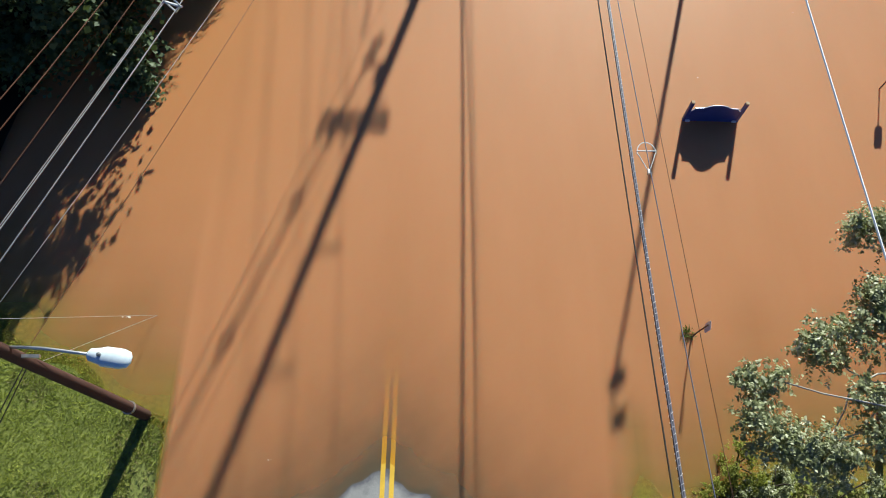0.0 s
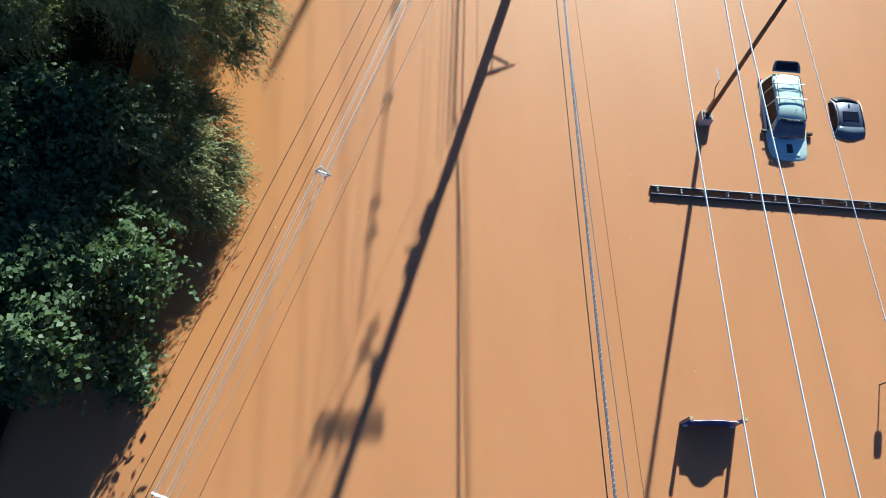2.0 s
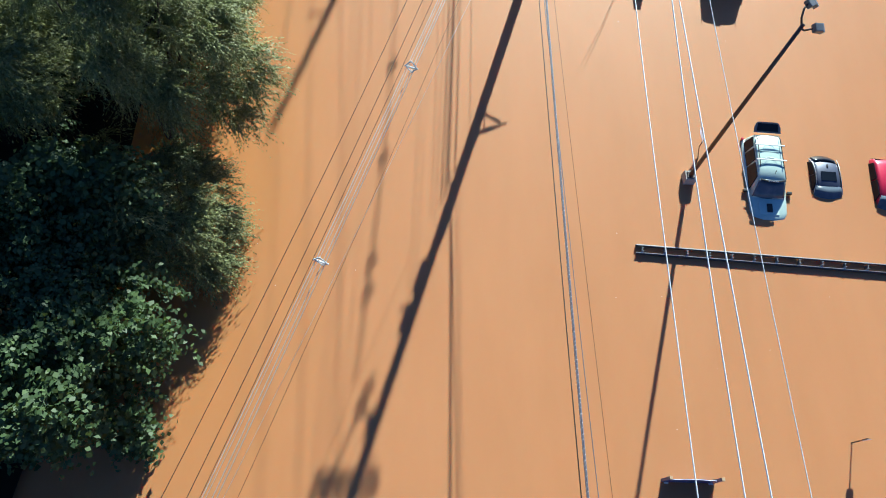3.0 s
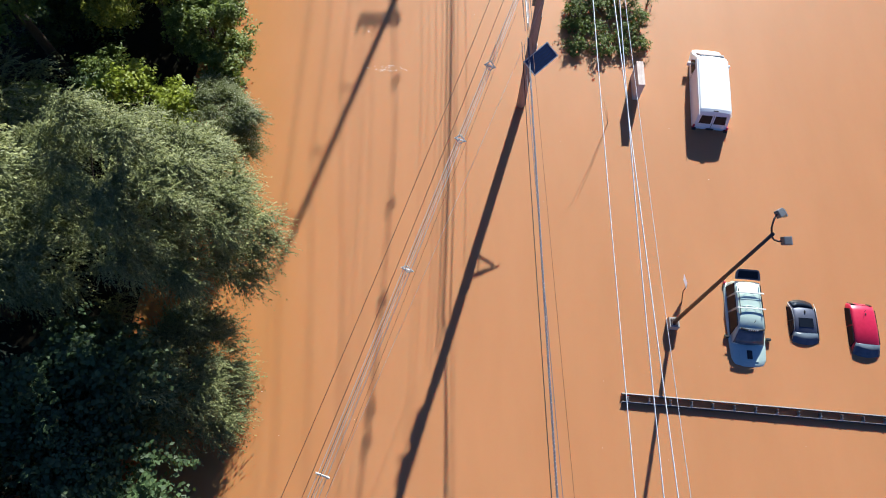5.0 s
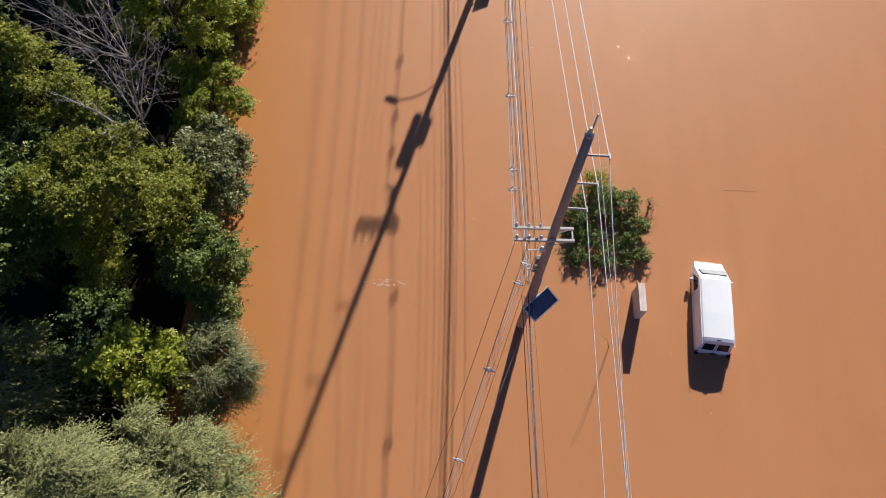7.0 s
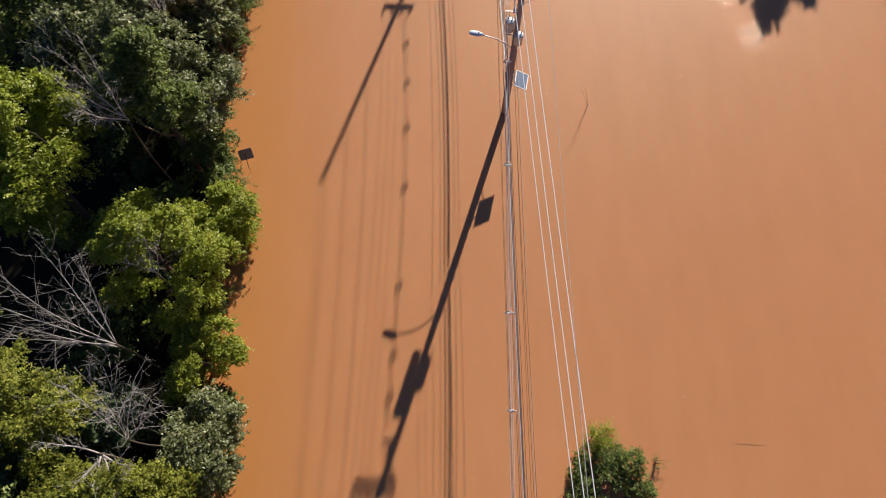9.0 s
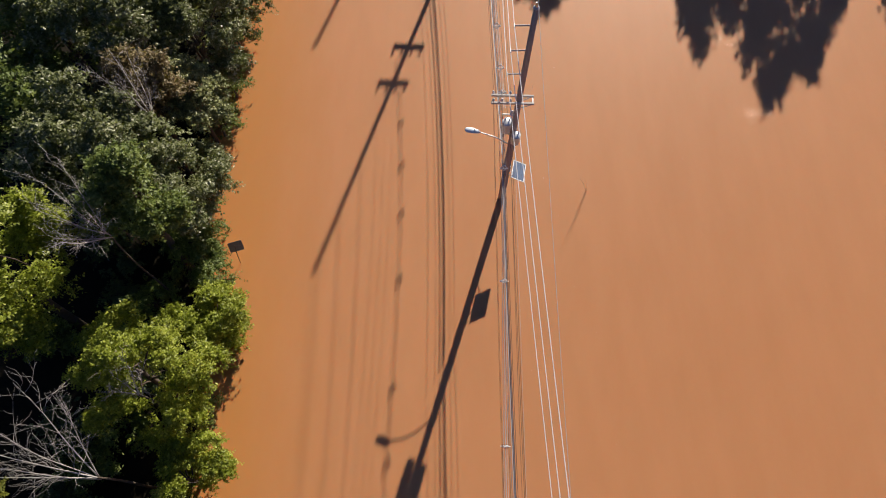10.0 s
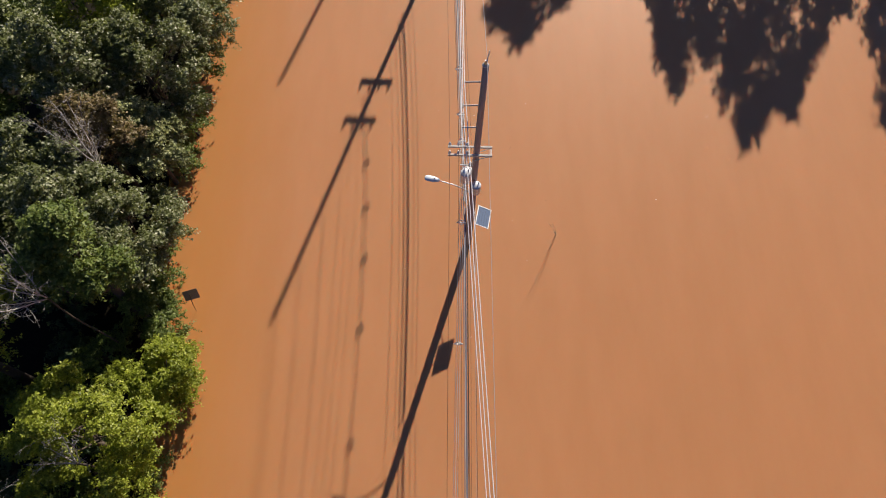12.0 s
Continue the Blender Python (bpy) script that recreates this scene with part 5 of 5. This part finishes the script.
for pts, head, rz in (([(0.38, 0.10, 10.0), (0.32, 0.30, 10.2), (0.38, 0.55, 10.36), (0.5, 0.72, 10.38)], (0.64, 0.80, 10.35), 35), ([(0.38, 0.10, 9.95), (0.38, -0.12, 10.08), (0.40, -0.28, 10.3), (0.5, -0.33, 10.4)], (0.62, -0.31, 10.4), 8)):
    part("arm", tube(pts, 0.035, 7), BRONZE, lamp, "", True)
    h = part("floodlight", box((0.31, 0.29, 0.2), head, 0.035, (18, 14, rz)), GREYMETAL, lamp, "grey floodlight head")
    part("visor", box((0.05, 0.30, 0.21), (head[0] + 0.165, head[1] + 0.03, head[2] - 0.06), 0.02, (18, 14, rz)), STEEL, h)

DULLSTEEL = surface("dark_weathered_rail", (0.045, 0.04, 0.04), (0.12, 0.11, 0.11), 0.55, 0.4, fine=18, coarse=2, relief=0.1)
guard = thing("guardrail", (14.33, 38.97, 0), "double-faced dark steel guardrail standing just above flood water", "guardrail", rz=-3.75)
RAIL_L = 17.2
for dy, top in ((-0.17, 0.14), (0.19, 0.16)):
    prof = ((0.0, 0.0), (0.055, -0.03), (0.055, -0.09), (0.005, -0.14), (0.005, -0.17), (0.055, -0.22), (0.055, -0.28), (0.0, -0.31))
    s = -1 if dy < 0 else 1
    rings = []
    for x in (0.0, RAIL_L):
        out = [(x, dy + s * d, top + z) for d, z in prof] + [(x, dy + s * (d - 0.012), top + z) for d, z in prof[::-1]]
        rings.append(out)
    part("beam", loft(rings), DULLSTEEL, guard, "corrugated steel beam")
    part("beam_lip", tube([(0, dy, top + 0.005), (RAIL_L, dy, top + 0.005)], 0.014, 6), STEEL, guard)
i_post = bmesh.new()
box((0.10, 0.012, 1.3), (0, -0.075, -0.43), 0, (0, 0, 0), i_post)
box((0.10, 0.012, 1.3), (0, 0.075, -0.43), 0, (0, 0, 0), i_post)
box((0.012, 0.14, 1.3), (0, 0, -0.43), 0, (0, 0, 0), i_post)
first = part("post", i_post, STEEL, guard, "galvanised I-section post")
first.location = (0.28, 0.0, 0)
for k in range(1, 17):
    p = new("post", first.data)
    p.parent, p.location, p["label"] = guard, (0.28 + 0.985 * k, 0.0, 0), "galvanised I-section post"
for k in range(17):
    b = part("spacer_block", box((0.09, 0.09, 0.16), (0.28 + 0.985 * k, -0.11, 0.04)), STEEL, guard)

slab = thing("sign_slab", (16.70, 56.9, 0), "pale upright masonry slab with a stained white top", "monument sign", rz=-1.5)
part("slab", box((0.36, 1.62, 2.4), (0, 0, 0.13), 0.02), PALESTONE, slab)
STAINED = surface("rust_stained_white_cap", (0.40, 0.24, 0.18), (0.86, 0.80, 0.76), 0.8, fine=4, coarse=1.1, relief=0.2, stretch=(3.0, 0.6, 1.0))
part("cap", box((0.38, 1.64, 0.05), (0, 0, 1.345), 0.012), STAINED, slab, "white cap with rusty stains")

blue = thing("entrance_sign", (15.41, 29.2, 0), "deep blue timber sign board between two posts, half under water", "sign", rz=-0.5)
half = [(0.0, 0.93), (0.16, 0.915), (0.3, 0.87), (0.42, 0.8), (0.5, 0.765), (0.78, 0.745), (0.80, 0.66), (0.9, 0.6), (0.9, -0.5)]
part("board", plate([(-x, z) for x, z in half[::-1]] + half[1:], 0.05), BLUEPAINT, blue, "deep blue shaped board")
for sx in (-1, 1):
    part("post", box((0.12, 0.12, 2.1), (sx * 0.97, 0.03, 0.0), 0.015), BLUEPAINT, blue, "blue-painted post")
    part("post_cap", box((0.125, 0.125, 0.05), (sx * 0.97, 0.03, 1.06), 0.015), POSTWOOD, blue, "bare wooden post top")
    part("bracket", box((0.16, 0.07, 0.06), (sx * 0.86, -0.06, 0.06), 0.01), WHITE, blue, "white bracket")
trim_half = half[:8]
edge_pts = [(-x, 0, z + 0.006) for x, z in trim_half[::-1]] + [(x, 0, z + 0.006) for x, z in trim_half[1:]]
part("top_trim", tube(edge_pts, 0.016, 5), SIGNBACK, blue, "pale strip along the board's top edge")


def post_sign(x, y, high, wide, tall, face, label, rz=0, tilt=(0, 0), material=None):
    s = thing("road_sign", (x, y, 0), label, "sign", rz=rz)
    part("post", tube([(0, 0, -1.0), (tilt[0] * 0.5, tilt[1] * 0.5, high * 0.5), (tilt[0], tilt[1], high)], 0.026, 6), material or BRONZE, s)
    r = 0.05
    outline = [(-wide / 2 + r, 0), (wide / 2 - r, 0), (wide / 2, r), (wide / 2, tall - r), (wide / 2 - r, tall), (-wide / 2 + r, tall), (-wide / 2, tall - r), (-wide / 2, r)]
    b = part("panel", plate(outline, 0.008, pose(tilt[0], tilt[1] - 0.03, high - tall + 0.05, math.degrees(math.atan2(-tilt[1], high)), 0, 0)), face, s, "flat metal sign panel")
    for z in (0.1, tall - 0.1):
        part("bolt", lathe(((0.012, 0), (0.012, 0.02)), 6, (tilt[0], tilt[1] - 0.04, high - tall + z), (90, 0, 0)), STEEL, s)
    return s


post_sign(13.56, 20.85, 1.3, 0.3, 0.45, SIGNBACK, "small pale road sign on a short post among weeds", 80, (0.02, -0.1))
post_sign(22.12, 30.8, 1.1, 0.3, 0.42, SIGNBACK, "small blue-grey parking sign on a thin post", 8)
post_sign(-8.5, 82.3, 1.5, 0.95, 0.8, SIGNDARK, "dark-backed road sign leaning out from bank shrubs", 20, (0.15, 0.85))
bent = thing("road_sign", (17.62, 43.2, 0), "bent thin sign post with a small grey panel", "sign")
part("post", tube([(0, 0, -0.8), (0.1, 0.5, 0.1), (0.2, 1.1, 0.25), (0.34, 1.3, 0.5)], 0.022, 6), BROWNWIRE, bent)
part("panel", plate([(-0.22, 0), (0.22, 0), (0.22, 0.6), (-0.22, 0.6)], 0.008, pose(0.36, 1.34, 0.42, -35, 20, 70)), SIGNBACK, bent, "grey sign panel")

for x, y, tips in ((15.9, 89.15, ((-0.95, -0.25, 2.05), (-0.72, -0.3, 2.2), (-0.5, -0.2, 0.7))), (15.05, 54.45, ((-1.05, -0.1, 2.3), (-0.85, -0.15, 2.25)))):
    t = thing("dead_stalks", (x, y, 0), "thin dry straw-coloured stalks leaning out of the water", "plant stalks")
    for a in tips:
        part("stalk", tube([(0, 0, -0.3), (a[0] * 0.48, a[1] * 0.48, a[2] * 0.51), a], [0.014, 0.011, 0.006], 5), POSTWOOD, t)

# bush in the water beside the van
bush = tree(15.5, 62.0, 1.0, 2.5, 2.0, 0.9, B_, LEAF_MID, "dense dark green bush standing in flood water", 301, 620, 34, 0.11, "shrub", 0.3, [
    (15.3 + 1.05 * (k % 4 - 1.5) + 0.25 * math.sin(7.0 * k), 60.1 + 1.05 * (k // 4) + 0.25 * math.sin(5.0 * k), 0.12 + 0.13 * (k // 4) + 0.1 * math.sin(3.0 * k), 0.76, 0.76, 0.48) for k in range(16)])
tree(14.7, 64.5, 1.5, 0.85, 0.9, 0.8, F_, LEAF_YELLOW, "yellow-green sapling beside a flooded bush", 302, 60, 84, 0.08, "shrub", 0.2)
tree(13.5, 61.7, 1.8, 0.7, 0.7, 1.1, F_, LEAF_MID, "small upright shrub in flood water", 303, 40, 96, 0.055, "shrub", 0.2)
tree(18.1, 63.3, 0.8, 0.4, 0.5, 0.5, F_, LEAF_MID, "loose green spray of leaves beside a flooded bush", 307, 10, 56, 0.06, "shrub", 0.2)
tree(16.6, 15.6, 1.9, 2.0, 1.3, 1.3, B_, LEAF_SILVER, "low pale shrub on the grassy corner", 304, 110, 64, 0.09, "shrub", 0.2)
for k, (x, y) in enumerate(((14.3, 15.7), (15.3, 16.4), (14.3, 16.8), (16.0, 15.5), (15.0, 15.0), (13.7, 15.9))):
    tree(x, y, 0.85 + 0.15 * math.sin(4.0 * k), 0.8, 0.7, 0.6, B_, (LEAF_PALE, LEAF_SILVER, LEAF_FERN)[k % 3], "low pale weeds on the grassy corner", 320 + k, 70, 48, 0.065, "shrub", 0.2)
tuft = thing("weed_tuft", (13.5, 20.95, -0.1), "tuft of green weeds round a sign post", "weeds")
rng = np.random.default_rng(306)
up = unit(rng.normal(size=(150, 3)) * np.array([0.8, 0.8, 0.3]) + np.array([0, 0, 0.6]))
root = rng.normal(size=(150, 3)) * np.array([0.09, 0.09, 0.0])
part("leaves", quads_mesh("leaves", leaf_quads(rng, root * 0.8 + up * 0.13, up, unit(rng.normal(size=(150, 3))), 0.16 + 0.14 * rng.random(150), 0.03 + 0.03 * rng.random(150)), LEAF_MID, rng.random(150)), LEAF_MID, tuft)


# ---- grass, drift and foam ----
def blades(name, count, inside, box_, length, material, label, seed):
    rng = np.random.default_rng(seed)
    x, y = rng.uniform(box_[0], box_[1], count), rng.uniform(box_[2], box_[3], count)
    z = ground_z(x, y)
    keep = inside(x, y, z)
    x, y, z = x[keep], y[keep], z[keep]
    n = len(x)
    L = length * (0.5 + rng.random(n))
    up = unit(np.stack([rng.normal(size=n) * 0.55, rng.normal(size=n) * 0.55, np.ones(n)], 1))
    side = unit(np.cross(up, rng.normal(size=(n, 3))))
    b = np.stack([x, y, z], 1)
    w = (0.006 + 0.007 * rng.random(n))[:, None]
    tip = b + up * L[:, None] + np.stack([rng.normal(size=n), rng.normal(size=n), -np.ones(n)], 1) * (L * 0.22)[:, None]
    clump = 0.5 + 0.22 * np.sin(5.1 * x + 2.0 * np.sin(3.7 * y)) + 0.22 * np.sin(6.3 * y + 1.7 * np.sin(4.9 * x)) + 0.2 * rng.normal(size=n)
    me = quads_mesh(name, np.stack([b - side * w, b + side * w, b + up * L[:, None] * 0.6 + side * w * 0.7, tip], 1), material, np.clip(clump, 0, 1))
    return tagged(new(name, me), label, "grass", kind="stuff")


patch = lambda x, y: np.sin(x * 1.7 + 1.3 * np.sin(y * 1.1)) + np.sin(y * 2.1 + x)
blades("grass", 110000, lambda x, y, z: (z > -0.015) & ((x < -3.4) | (patch(x, y) > 0.6)), (-11.5, -2.75, 11.5, 22.5), 0.055, GRASS, "bright green mown grass beside the flood", 41)
blades("dry_grass", 26000, lambda x, y, z: (z > -0.01) & ((x > -4.2) | (patch(x, y) > 1.2)), (-11.5, -2.7, 11.5, 22.0), 0.09, DRYGRASS, "dry yellowed grass at the road's edge", 42)
blades("grass", 3000, lambda x, y, z: (z > 0.0) & (patch(x, y) > -0.5), (10.8, 19.0, 11.0, 20.0), 0.10, GRASS, "green grass at the flooded lot's corner", 43)
blades("dry_grass", 12000, lambda x, y, z: (z > 0.0) & (x > 12.5), (12.5, 19.0, 11.0, 18.5), 0.16, DRYGRASS, "dry grass at the flooded lot's corner", 44)


def flecks(name, spots, label, seed, material):
    """Loose flecks of foam and drift, flat on the water."""
    rng = np.random.default_rng(seed)
    out = []
    for cx, cy, sx, sy, n, size in spots:
        for _ in range(n):
            p = np.array([cx + rng.normal() * sx, cy + rng.normal() * sy, 0.006])
            a, r = rng.random() * 6.28, size * (0.4 + rng.random())
            u, v = np.array([math.cos(a), math.sin(a) * 0.6, 0.0]), np.array([-math.sin(a) * 0.5, math.cos(a) * 0.35, 0.0])
            tilt = np.array([0, 0, 0.01])
            out.append([p - u * r, p - v * r, p + u * r + tilt, p + v * r])
    return tagged(new(name, quads_mesh(name, np.array(out), material)), label, "foam", kind="stuff")


FOAM = surface("wet_foam", (0.78, 0.68, 0.60), (0.95, 0.92, 0.88), 0.25, fine=20, coarse=3, relief=0)
flecks("foam", [(2.3, 57.9, 0.6, 0.12, 26, 0.07), (0.9, 60.6, 0.4, 0.1, 6, 0.06)], "pale foam and glinting ripples on muddy water", 51, FOAM)


def ripples(name, spots, label, seed, material):
    """Small water facets, each patch sloped to throw the sun's glint at the camera."""
    rng = np.random.default_rng(seed)
    out = []
    for cx, cy, sx, sy, n, size, gx, gy in spots:
        for _ in range(n):
            a, b = gx + rng.normal() * 0.05, gy + rng.normal() * 0.05
            p = np.array([cx + rng.normal() * sx, cy + rng.normal() * sy, 0.012 + size * 0.2])
            turn, r = rng.random() * 0.8 - 0.4, size * (0.4 + rng.random())
            quad = []
            for u, v in ((-1, 0), (0, -0.35), (1, 0), (0, 0.35)):
                dx, dy = r * (u * math.cos(turn) - v * math.sin(turn)), r * (u * math.sin(turn) + v * math.cos(turn))
                quad.append(p + np.array([dx, dy, -a * dx - b * dy]))
            out.append(quad)
    return tagged(new(name, quads_mesh(name, np.array(out), material)), label, "ripples", kind="stuff")


GLINT_FACET = surface("glint_facet_water", MUD_A, MUD_B, 0.10, fine=2, coarse=0.5, relief=0)
ripples("ripples", [(29.8, 96.5, 1.05, 0.75, 420, 0.022, -0.134, 0.258), (30.0, 95.2, 1.2, 0.6, 90, 0.022, -0.134, 0.258), (26.8, 98.2, 0.5, 0.15, 20, 0.03, -0.134, 0.25), (27.5, 108.3, 0.4, 0.5, 50, 0.03, -0.09, 0.247), (30.3, 106.6, 0.2, 0.7, 40, 0.03, -0.09, 0.247), (28.5, 103.4, 0.5, 0.5, 60, 0.03, -0.09, 0.247), (28.0, 100.0, 0.4, 0.3, 10, 0.045, -0.09, 0.247), (13.9, 106.3, 0.5, 0.3, 8, 0.045, -0.09, 0.247), (17.9, 75.2, 0.6, 0.9, 26, 0.028, -0.002, 0.226), (20.5, 73.5, 0.6, 0.5, 10, 0.026, -0.002, 0.226)], "small rippling facets tilted to glint on muddy water", 53, GLINT_FACET)
flecks("drift", [(0.55, 16.81, 0.05, 0.08, 3, 0.035), (-4.69, 21.24, 0.06, 0.02, 4, 0.07), (16, 40, 9, 14, 26, 0.03), (10, 85, 8, 14, 26, 0.04), (1, 30, 2, 8, 6, 0.03)], "tiny pale bits of drift on muddy water", 52, FOAM)
DRIFT = surface("dark_drift_wood", (0.08, 0.05, 0.03), (0.16, 0.10, 0.06), 0.8, fine=20, coarse=3, relief=0.2)
for k, (x, y, a, n) in enumerate(((12.2, 98.5, 75, 0.5), (12.7, 96.3, 60, 0.4), (23.9, 64.6, -2, 2.2), (15.2, 91.8, 0, 0.16))):
    bm = tube([(-n / 2, 0, 0), (0, 0.02, 0.01), (n / 2, 0, 0)], [0.003, 0.006, 0.003], 5)
    me = bpy.data.meshes.new("drift_stick")
    bm.to_mesh(me)
    bm.free()
    me.materials.append(DRIFT)
    tagged(place(new("drift_stick", me), (x, y, 0.005), a), "thin dark stick floating on muddy water", "stick", "floating sticks")
